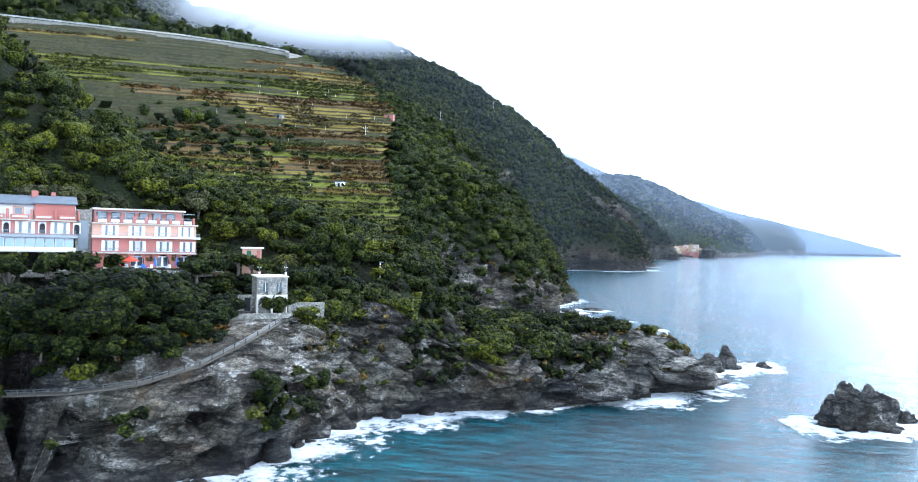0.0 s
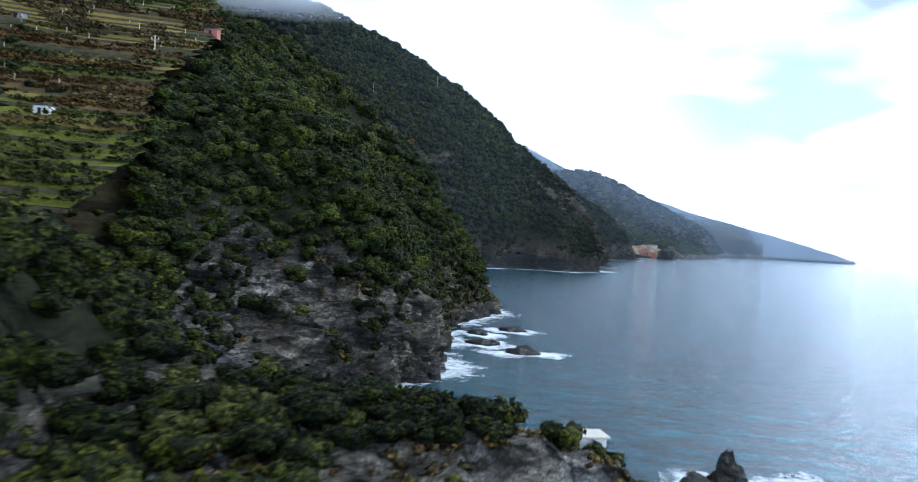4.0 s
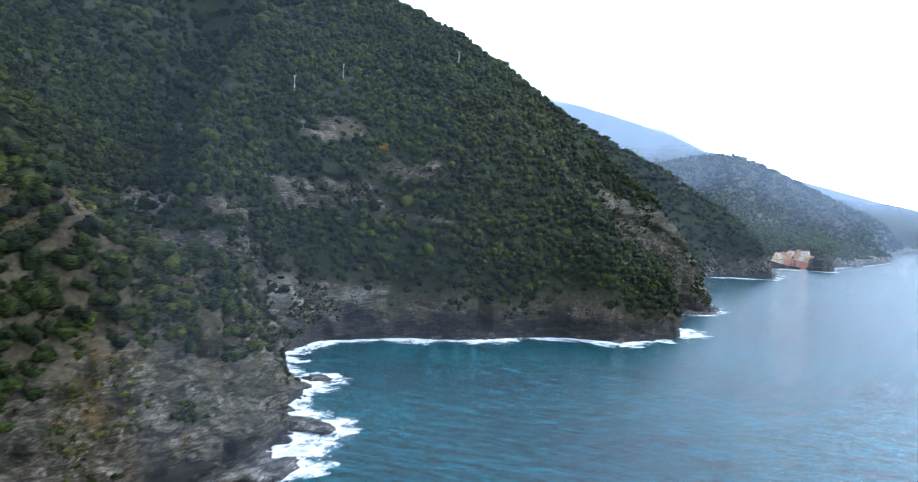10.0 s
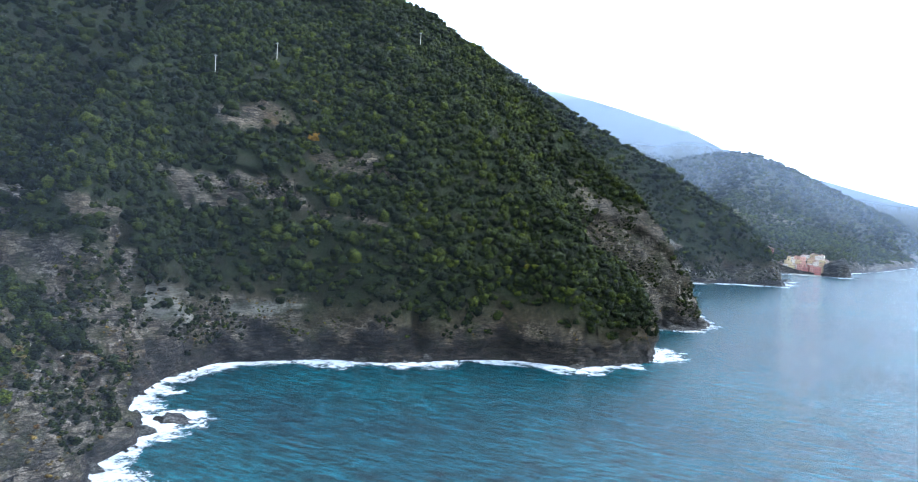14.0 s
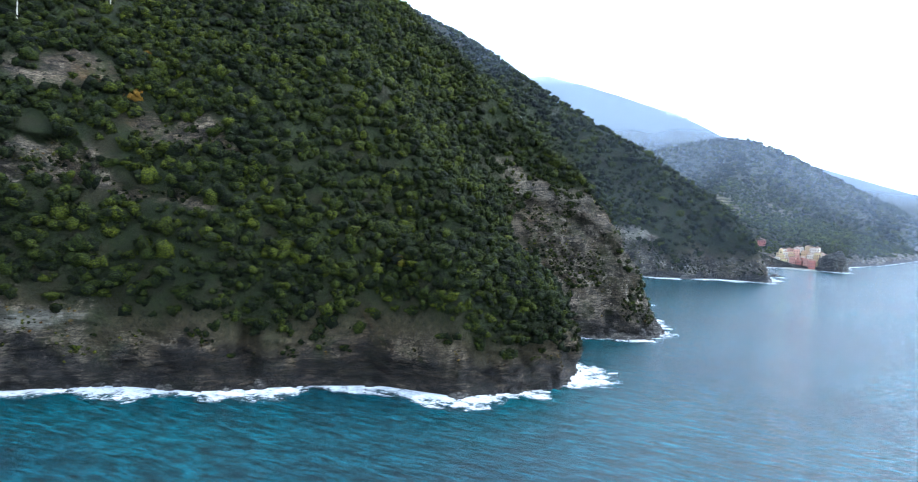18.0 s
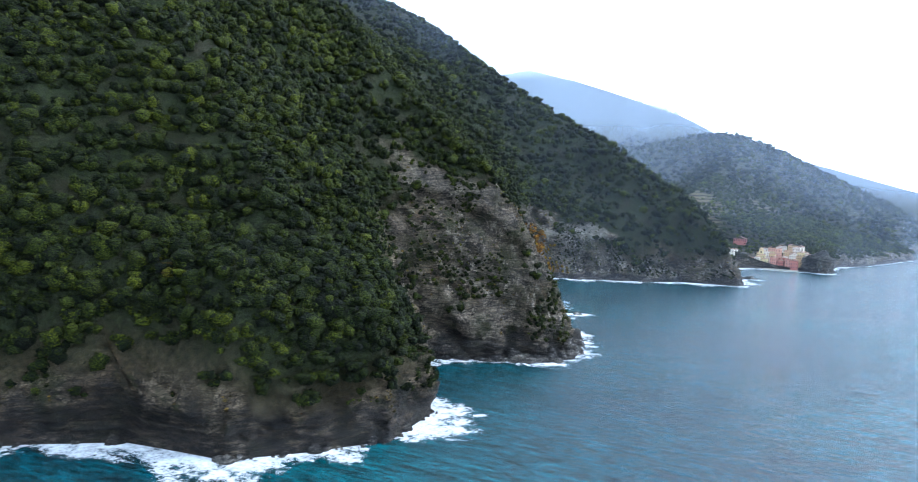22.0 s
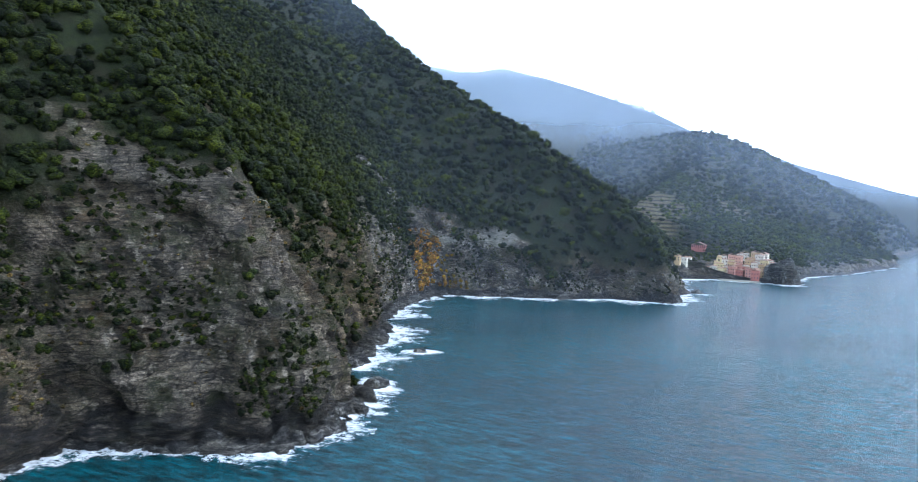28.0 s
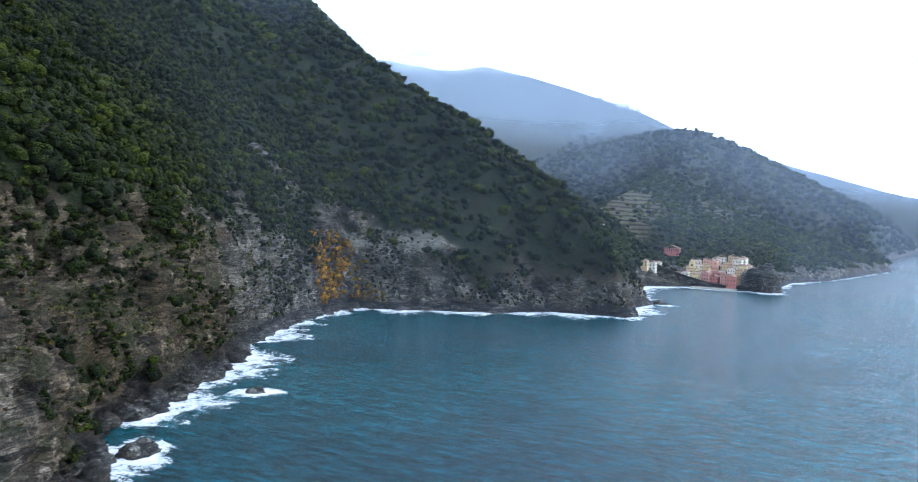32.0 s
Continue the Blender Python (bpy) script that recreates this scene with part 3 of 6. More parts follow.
def mesh_object(name, verts, faces, mat, smooth=False, parent=None, attrs=None):
    """One mesh from arrays; faces all with the same number of corners."""
    verts, faces = np.asarray(verts, np.float32), np.asarray(faces, np.int32)
    me = bpy.data.meshes.new(name)
    n, k = faces.shape
    me.vertices.add(len(verts))
    me.vertices.foreach_set("co", verts.ravel())
    me.loops.add(n * k)
    me.loops.foreach_set("vertex_index", faces.ravel())
    me.polygons.add(n)
    me.polygons.foreach_set("loop_start", np.arange(0, n * k, k, dtype=np.int32))
    me.polygons.foreach_set("loop_total", np.full(n, k, np.int32))
    for key, values in (attrs or {}).items():
        me.attributes.new(key, "FLOAT", "POINT").data.foreach_set("value", np.asarray(values, np.float32).ravel())
    me.update(calc_edges=True)
    me.validate()
    if smooth:
        me.polygons.foreach_set("use_smooth", np.ones(n, bool))
    if mat:
        me.materials.append(mat)
    ob = new(name, me)
    if parent is not None:
        ob.parent = parent
    return ob


def grid_faces(rows, cols):
    i = np.arange(rows * cols).reshape(rows, cols)
    return np.stack([i[:-1, :-1], i[:-1, 1:], i[1:, 1:], i[1:, :-1]], -1).reshape(-1, 4)


# ---------------------------------------------------------------- ground
LEDGES = []     # spots on the bare cliffs


def build_ground():
    ys = np.concatenate([np.arange(-290, -60, 6.0), np.arange(-60, 330, 0.8), np.arange(330, 720, 0.95), np.arange(720, 900, 1.2), np.arange(900, 1240, 4.0),
                         np.arange(1240, 2900, 14.0)])
    u = np.concatenate([np.linspace(-3, 0, 4)[:-1], np.linspace(0, 6.7, 112)[:-1] ** 2, np.geomspace(45, 1500, 72)])
    Y, Uu = np.meshgrid(ys, u, indexing="ij")
    X = coast_x(Y) - Uu
    d = coast_distance(X, Y)
    z = ground_height(X, Y)
    z = np.where(Uu < 0, -2.5 * d, z)
    top = rock_top(Y)
    # cliffs: ledges, blocks and slanting beds, pushed out and in
    reach = np.maximum(np.exp(-np.maximum(z - 1.15 * top, 0) / 5.0), bare_rock(X, Y)) * np.where(Y < 960, 1, 0.5) * np.clip(Uu + 3, 0, 3) / 3
    # smooth along the footpath
    walked = np.interp(Y, [-36, -30, -27, -19, -13], [6.3, 7.0, 7.8, 10.6, 12.7])
    reach = reach * (1 - 0.9 * np.exp(-((z - walked) / 1.5) ** 2) * step(-37, -35, Y) * (1 - step(-12, -9, Y)))
    near = Uu < 48
    gx, gy = np.zeros_like(X), np.zeros_like(X)
    gx[near] = coast_distance(X[near] + 0.7, Y[near]) - coast_distance(X[near] - 0.7, Y[near])
    gy[near] = coast_distance(X[near], Y[near] + 0.7) - coast_distance(X[near], Y[near] - 0.7)
    way = np.where(Uu >= 0, -1.0, 1.0) / np.maximum(np.hypot(gx, gy), 0.3)
    gx, gy = gx * way, gy * way
    push = 2.0 * fractal(Y / 13.0, z / 8.0, X / 13.0, 2, 0.5) - 4.5 * np.exp(-(fractal(Y / 21.0, z / 60.0, X / 40.0, 2) / 0.16) ** 2) * np.clip(z / 6, 0, 1) * np.clip((Y - 180) / 60, 0, 1) + 2.0 * facets(X, Y, z, 8.5, 3) + 1.15 * facets(X, Y, z, 3.6, 19) + 0.55 * facets(X, Y, z, 1.7, 37)
    near_cliff = 1 - step(60, 110, Y)
    push = push + near_cliff * (1.5 - 3.0 * np.abs(fractal(Y / 5.0 + 0.25 * z, X / 5.0 - 0.3 * z, 6, 3, 0.6)))
    push = push * np.clip((z + 2) / 4, 0.5, 1) * np.interp(Y, [60, 120], [1.25, 1.0])
    Y2 = Y + reach * push * gy
    X = X + reach * push * gx
    z = z + reach * np.where(Uu >= 0, 0.8 * facets(X, Y, z, 2.6, 53), 0) * np.clip(d / 2, 0, 1)
    z = carve(X, Y2, z)
    edge = top * (1 + 0.45 * fractal(Y / 16, X / 16, 2, 3))
    soil = np.clip((z - edge) / (0.25 * top + 1), 0, 1) * (1 - bare_rock(X, Y))
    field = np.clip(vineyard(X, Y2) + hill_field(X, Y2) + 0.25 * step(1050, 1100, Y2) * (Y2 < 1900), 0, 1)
    dry = np.maximum((1 - step(0, 12, z - edge)) * step(215, 250, Y) * (Y < 960), 0.95 * dry_slope(X, Y))
    wet = np.clip((np.interp(Y, [60, 200, 330, 370, 540, 600, 900], [2.2, 3.2, 4.0, 9.5, 10.5, 5.5, 4.5]) * (1 + 0.5 * fractal(Y / 5, X / 5, 1, 2)) - z) / 1.5, 0, 1)
    cliff = ((soil < 0.5) | (dry_slope(X, Y) > 0.5)) & (wet < 0.2) & (z > 3.5) & (Y < 960) & (Uu >= 0)
    LEDGES.append(np.stack([X, Y2, z], -1)[cliff])
    ob = mesh_object("ground", np.stack([X, Y2, z], -1).reshape(-1, 3), grid_faces(len(ys), len(u)), ROCK, False, None,
                     {"soil": soil, "wet": wet, "field": field, "dry": dry, "pale": pale_face(Y, z), "brown": np.interp(Y, [60, 110, 400, 430, 540, 570, 600, 612, 690, 730], [0.0, 0.75, 0.7, 0.9, 0.9, 0.65, 0.7, 1.0, 1.0, 0.5])})
    return tagged(ob, "steep coastal hillside of layered grey rock and scrub", "hillside", kind="structure")


ground = build_ground()


# ---------------------------------------------------------------- sea
def sea_material():
    m, nt, b = material("sea_water", 0.10, spec=0.5)
    b.inputs["IOR"].default_value = 1.42
    vec = nt.nodes.new("ShaderNodeTexCoord").outputs["Object"]
    patch = noise_node(nt, 0.012, 4, 0.5, vec)
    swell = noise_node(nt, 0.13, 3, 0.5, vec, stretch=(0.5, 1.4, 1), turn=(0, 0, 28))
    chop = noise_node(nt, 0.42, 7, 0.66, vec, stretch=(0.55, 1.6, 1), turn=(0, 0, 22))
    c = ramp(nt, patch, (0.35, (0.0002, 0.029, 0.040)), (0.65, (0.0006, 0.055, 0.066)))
    # broader wave contrast, likewise painted as colour
    wave_tone = noise_node(nt, 0.16, 5, 0.65, vec, stretch=(0.45, 1.7, 1), turn=(0, 0, 24))
    c = mix(nt, 1.0, c, ramp(nt, wave_tone, (0.38, 0.62), (0.62, 1.35)), "MULTIPLY")
    # light and dark of the chop painted into the colour: troughs darker, crests lighter
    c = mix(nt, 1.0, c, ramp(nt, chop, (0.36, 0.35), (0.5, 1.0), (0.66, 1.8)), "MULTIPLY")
    # white flecks on the crests
    fleck = math_node(nt, "MULTIPLY", ramp(nt, noise_node(nt, 1.3, 4, 0.6, vec, stretch=(0.4, 1.6, 1), turn=(0, 0, 20)), (0.70, 0.0), (0.76, 0.7)),
                      ramp(nt, noise_node(nt, 0.05, 4, 0.6, vec), (0.5, 0.0), (0.6, 1.0)))
    c = mix(nt, fleck, c, (0.6, 0.68, 0.7))
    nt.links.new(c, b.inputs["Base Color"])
    first = bump(nt, b, swell, 0.17, 1.0)
    second = bump(nt, b, noise_node(nt, 0.24, 5, 0.6, vec, stretch=(0.6, 1.6, 1), turn=(0, 0, 24)), 0.3, 1.0, first)
    bump(nt, b, chop, 0.72, 0.9, second)
    return m


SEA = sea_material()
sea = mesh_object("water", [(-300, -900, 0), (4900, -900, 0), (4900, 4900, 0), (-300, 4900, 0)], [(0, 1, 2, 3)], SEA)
tagged(sea, "teal choppy sea under an overcast sky", "sea", kind="structure")

# ---------------------------------------------------------------- woods


def crown_shape(seed, leaves, lumps=5, leaf=0.3, flat=0.8):
    """Corners and triangles of one crown of radius about 1: ragged clumps of foliage with loose sprays between them."""
    r = np.random.RandomState(seed)
    verts, tris, at = [], [], 0
    bm = bmesh.new()
    bmesh.ops.create_icosphere(bm, subdivisions=1, radius=1)
    ball = np.array([v.co[:] for v in bm.verts])
    skin = np.array([[v.index for v in f.verts] for f in bm.faces])
    bm.free()
    mids = [np.zeros(3)]
    for k in range(lumps - 1):
        a = 2 * math.pi * (k + r.uniform(-0.3, 0.3)) / max(1, lumps - 1)
        far = r.uniform(0.35, 0.72)
        mids.append(np.array([far * math.cos(a), far * math.sin(a), r.uniform(-0.15, 0.55)]))
    for k in range(lumps):
        size = r.uniform(0.42, 0.62) if k else 0.66
        p = ball * (size * (1 + 0.24 * r.randn(len(ball))))[:, None] * r.uniform(0.8, 1.2, 3)
        verts.append(p + mids[k])
        tris.append(skin + at)
        at += len(ball)
    pick = r.randint(0, max(1, lumps), leaves)
    way = r.randn(leaves, 3)
    way[:, 2] = np.abs(way[:, 2]) * 0.9 + way[:, 2] * 0.35
    way /= np.linalg.norm(way, axis=1)[:, None]
    mid = way * r.uniform(0.45, 0.68, leaves)[:, None] + np.array(mids)[pick] if lumps else way * r.uniform(0.5, 1.1, leaves)[:, None]
    side = np.cross(way, r.randn(leaves, 3))
    side /= np.linalg.norm(side, axis=1)[:, None]
    lift = np.cross(way, side) + way * r.uniform(-0.9, 0.9, leaves)[:, None]
    s = leaf * r.uniform(0.6, 1.35, leaves)[:, None]
    quad = np.stack([mid - side * s * 0.5, mid + side * s * 0.2 + lift * s * 0.45, mid + side * s * 0.6 - lift * s * 0.1, mid - lift * s * 0.55], 1)
    verts.append(quad.reshape(-1, 3))
    n = np.arange(leaves)[:, None] * 4 + at
    tris.append(np.concatenate([n + [[0, 1, 2]], n + [[0, 2, 3]]]))
    v = np.concatenate(verts)
    v[:, 2] = v[:, 2] * flat
    return v, np.concatenate(tris)


def scatter_crowns(name, places, sizes, tints, shapes, mat, label, category, seed=1):
    """Many crowns joined into one mesh: stuff that nobody could count."""
    r = np.random.RandomState(seed)
    vs, fs, ts, at = [], [], [], 0
    pick = r.randint(0, len(shapes), len(places))
    for k, (v, f) in enumerate(shapes):
        idx = np.where(pick == k)[0]
        if not len(idx):
            continue
        a = r.uniform(0, 2 * math.pi, len(idx))
        c, s = np.cos(a), np.sin(a)
        wide = sizes[idx][:, None] * r.uniform(0.85, 1.2, (len(idx), 1))
        tall = sizes[idx][:, None] * r.uniform(0.8, 1.25, (len(idx), 1))
        x = (v[None, :, 0] * c[:, None] - v[None, :, 1] * s[:, None]) * wide
        y = (v[None, :, 0] * s[:, None] + v[None, :, 1] * c[:, None]) * wide
        z = v[None, :, 2] * tall
        vs.append((np.stack([x, y, z], -1) + places[idx][:, None, :]).reshape(-1, 3))
        fs.append((f[None] + (np.arange(len(idx)) * len(v))[:, None, None] + at).reshape(-1, 3))
        ts.append(np.repeat(tints[idx], len(v)))
        at += len(idx) * len(v)
    ob = mesh_object(name, np.concatenate(vs), np.concatenate(fs), mat, True, None, {"tint": np.concatenate(ts)})
    return tagged(ob, label, category, kind="stuff")


def clearing(x, y):
    """0 where something is built or tilled, 1 in the woods."""
    a, c = (x - 8.7) * 0.799 + (y + 11.6) * 0.602, -(x - 8.7) * 0.602 + (y + 11.6) * 0.799
    ha, hb = (x + 5.9) * 0.743 + y * 0.669, -(x + 5.9) * 0.669 + y * 0.743
    free = 1.0 - ((ha > -31) & (ha < 3) & (hb > -9) & (hb < 0)) * 1.0
    free = free * (1.0 - ((x > -3) & (x < 8.5) & (y > -9) & (y < 4)))
    free = free * (1.0 - ((a > -4) & (a < 5) & (c > -8) & (c < 4.5)))
    for (ax, ay, az), (bx, by, bz) in zip(PATHWAY_LINE[:-1], PATHWAY_LINE[1:]):
        ux, uy = bx - ax, by - ay
        t = np.clip(((x - ax) * ux + (y - ay) * uy) / (ux * ux + uy * uy), 0, 1)
        free = free * (np.hypot(x - ax - t * ux, y - ay - t * uy) > 2.2)
    return free * (1 - 0.85 * hill_field(x, y)) * (1 - built_up(x, y)) * (1 - np.where((fractal(x / 13, y / 9, 21, 3) > 0.3 - 0.65 * (x < -45)) | (np.abs(x + 60 + 4 * np.sin(y / 9)) < 5), 0.1, 0.97) * vineyard(x, y))


FAR_SHAPES = [crown_shape(k, 11, 4, 0.4, 0.95) for k in range(7)]
NEAR_SHAPES = [crown_shape(20 + k, 70, 7, 0.3) for k in range(6)]


def plant(name, y0, y1, deep, gap, size, shapes, label, seed, keep=1.0, skip=0.0, mat=None):
    """Woods between y0 and y1, to that depth inland."""
    r = np.random.RandomState(seed)
    ys = np.arange(y0, y1, gap)
    us, u = [], max(skip, 0.3)
    while u < deep:
        us.append(u)
        u += gap / math.sqrt(1 + 30 / max(u, 0.8))      # evenly along the slope, not along the map
    us = np.array(us)
    Y, U2 = np.meshgrid(ys, us, indexing="ij")
    Y = (Y + r.uniform(-0.6, 0.6, Y.shape) * gap).ravel()
    X = (coast_x(Y.reshape(U2.shape)) - U2 + r.uniform(-0.6, 0.6, U2.shape) * np.gradient(us)[None, :]).ravel()
    Z = ground_height(X, Y)
    top = rock_top(Y)
    edge = top * (1 + 0.45 * fractal(Y / 16, X / 16, 2, 3))
    bare = fractal(X / 23, Y / 23, 9, 3)
    band = 1.0 + 7.0 * step(320, 350, Y) * (Y < 600)
    chance = np.clip((Z - 0.9 * edge) / (0.16 * top + band), 0, 1) * np.where(bare > 0.8, 0.35, 1) * clearing(X, Y) * keep * (1 - 0.9 * bare_rock(X, Y)) * (1 - dry_slope(X, Y) * np.where(fractal(X / 12, Y / 12, 33, 3) > 0.12, 0.1, 0.88))
    # a few shrubs hold on to the cliffs
    chance = np.maximum(chance, 0.10 * (Z > 4) * (fractal(X / 9, Y / 9, Z / 9, 2) > 0.1))
    ok = (r.rand(len(X)) < chance) & (Z > 1.5)
    X, Y, Z = X[ok], Y[ok], Z[ok]
    s = size * r.uniform(0.6, 1.35, len(X)) * (0.8 + 0.35 * np.clip((Z - 1.1 * edge[ok]) / 20, 0, 1))
    tint = np.clip(0.5 + 0.3 * fractal(X / 30, Y / 30, 4, 3) + 0.22 * r.randn(len(X)), 0, 1)
    tint = np.where((r.rand(len(X)) < 0.997) & (tint > 0.86), 0.82, tint)
    return scatter_crowns(name, np.stack([X, Y, Z + 0.35 * s + 1.4 * vineyard(X, Y)], -1), s * (1 - 0.5 * vineyard(X, Y)), tint, shapes, mat or LEAF, label, "woods", seed)


SPARSE_SHAPES = [crown_shape(60 + k, 4, 3, 0.5) for k in range(4)]
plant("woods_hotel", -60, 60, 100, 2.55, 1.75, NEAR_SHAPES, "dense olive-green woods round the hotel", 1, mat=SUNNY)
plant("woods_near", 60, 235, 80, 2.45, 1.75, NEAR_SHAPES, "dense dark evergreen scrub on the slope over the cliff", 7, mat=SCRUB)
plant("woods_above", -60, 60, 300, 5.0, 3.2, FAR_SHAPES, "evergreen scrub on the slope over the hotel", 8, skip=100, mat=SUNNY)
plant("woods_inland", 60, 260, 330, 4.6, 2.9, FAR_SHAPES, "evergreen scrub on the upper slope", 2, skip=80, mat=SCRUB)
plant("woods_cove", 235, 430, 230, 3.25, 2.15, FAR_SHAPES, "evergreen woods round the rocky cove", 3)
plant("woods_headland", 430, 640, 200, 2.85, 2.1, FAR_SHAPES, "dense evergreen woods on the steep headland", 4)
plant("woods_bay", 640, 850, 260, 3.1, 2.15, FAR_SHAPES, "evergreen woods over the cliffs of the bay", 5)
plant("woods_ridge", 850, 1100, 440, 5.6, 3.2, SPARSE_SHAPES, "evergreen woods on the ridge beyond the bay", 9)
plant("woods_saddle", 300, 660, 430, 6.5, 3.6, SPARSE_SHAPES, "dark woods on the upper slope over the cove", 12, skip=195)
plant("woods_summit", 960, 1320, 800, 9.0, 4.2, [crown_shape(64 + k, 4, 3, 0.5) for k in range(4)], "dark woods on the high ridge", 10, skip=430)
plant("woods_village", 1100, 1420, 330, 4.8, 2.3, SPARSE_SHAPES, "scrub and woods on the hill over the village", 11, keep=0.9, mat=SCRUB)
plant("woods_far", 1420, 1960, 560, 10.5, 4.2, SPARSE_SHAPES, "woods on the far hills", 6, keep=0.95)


TUFTS = [crown_shape(70 + k, 8, 1, 0.6) for k in range(5)]


def plant_cliffs(name, mat, count, size, pick, label, seed):
    """Shrubs and tufts rooted in the cracks of the cliffs."""
    r = np.random.RandomState(seed)
    p = LEDGES[0]
    p = p[pick(p) & (clearing(p[:, 0], p[:, 1]) > 0.5)]
    p = p[r.choice(len(p), min(count, len(p)), replace=False)]
    s = size * r.uniform(0.5, 1.5, len(p))
    tint = np.clip(0.5 + 0.25 * r.randn(len(p)), 0, 0.85)
    scatter_crowns(name, p + np.array([0.2, -0.2, 0.15]), s, tint, TUFTS, mat, label, "shrubs", seed)


def patchy(scale, seed, above):
    return lambda p: fractal(p[:, 0] / scale + seed, p[:, 1] / scale, p[:, 2] / scale, 2) > above


# ---------------------------------------------------------------- foam and rocks in the water
COAST_FINE = COAST.copy()
for _ in range(2):
    a, b = COAST_FINE[:-1], COAST_FINE[1:]
    COAST_FINE = np.stack([a * 0.75 + b * 0.25, a * 0.25 + b * 0.75], 1).reshape(-1, 2)


def foam_material():
    m, nt, b = material("sea_foam", 0.9, spec=0.1)
    b.inputs["Base Color"].default_value = (0.74, 0.79, 0.82, 1)
    churn = noise_node(nt, 0.22, 8, 0.68, stretch=(1, 1, 0.2))
    lace = noise_node(nt, 1.1, 6, 0.65)
    edge = attribute(nt, "edge")
    cover = math_node(nt, "ADD", math_node(nt, "MULTIPLY", churn, 1.7), math_node(nt, "MULTIPLY", lace, 0.8))
    cover = math_node(nt, "SUBTRACT", cover, math_node(nt, "MULTIPLY", edge, 0.5))
    cover = math_node(nt, "MULTIPLY", cover, 0.5)
    nt.links.new(ramp(nt, cover, (0.41, 0.0), (0.52, 0.6), (0.66, 0.97)), b.inputs["Alpha"])
    bump(nt, b, lace, 0.6, 0.4)
    return m


FOAM = foam_material()


def build_foam(y0, y1, reach):
    """A ribbon of broken foam along the shore."""
    pts = COAST_FINE[(COAST_FINE[:, 1] > y0) & (COAST_FINE[:, 1] < y1)]
    seg = np.hypot(*np.diff(pts, axis=0).T)
    at = np.concatenate([[0], np.cumsum(seg)])
    n = int(at[-1] / 1.5)
    s = np.linspace(0, at[-1], n)
    p = np.stack([np.interp(s, at, pts[:, k]) for k in (0, 1)], -1)
    t = np.gradient(p, axis=0)
    t = np.stack([np.convolve(np.pad(t[:, k], 4, mode="edge"), np.ones(9) / 9, "valid") for k in (0, 1)], -1)
    out = np.stack([t[:, 1], -t[:, 0]], -1) / np.hypot(*t.T)[:, None]
    width = reach * (0.75 + 0.75 * np.clip(fractal(s / 17, s * 0, 3, 3), -0.9, 1.2))
    rows, edge = [], []
    for k in np.linspace(0, 1, 7):
        rows.append(np.concatenate([p + out * (-2.5 + k * (width + 2.5))[:, None], np.full((n, 1), 0.10 - 0.05 * k)], 1))
        edge.append(np.full(n, max(0.0, k * 1.25 - 0.25)))
    v = np.stack(rows, 1)
    ob = mesh_object("foam", v.reshape(-1, 3), grid_faces(n, 7), FOAM, True, None, {"edge": np.stack(edge, 1)})
    return tagged(ob, "white surf breaking along the foot of the cliffs", "surf", kind="stuff")


build_foam(-60, 235, 6)
build_foam(235, 640, 11)
build_foam(640, 1060, 14)
build_foam(1060, 1500, 5)


def foam_ring(x, y, rx, ry, turn, seed):
    """Foam round a rock, drawn out on one side."""
    r = np.random.RandomState(seed)
    v, e = [], []
    a = np.linspace(0, 2 * math.pi, 33)[:-1]
    wob = 1 + 0.22 * np.sin(2 * a + r.rand() * 6) + 0.12 * np.sin(5 * a + r.rand() * 6)
    for k in np.linspace(0.3, 1, 6):
        px, py = np.cos(a) * rx * k * wob, np.sin(a) * ry * k * wob
        v.append(np.stack([x + px * math.cos(turn) - py * math.sin(turn), y + px * math.sin(turn) + py * math.cos(turn), np.full(32, 0.13 - 0.05 * k)], -1))
        e.append(np.full(32, max(0.0, (k - 0.4) * 1.35)))
    i = np.arange(6 * 32).reshape(6, 32)
    j = np.roll(i, -1, axis=1)
    f = np.stack([i[:-1], j[:-1], j[1:], i[1:]], -1).reshape(-1, 4)
    ob = mesh_object("foam", np.concatenate(v), f, FOAM, True, None, {"edge": np.concatenate(e)})
    return tagged(ob, "ring of white surf round a rock", "surf", kind="stuff")


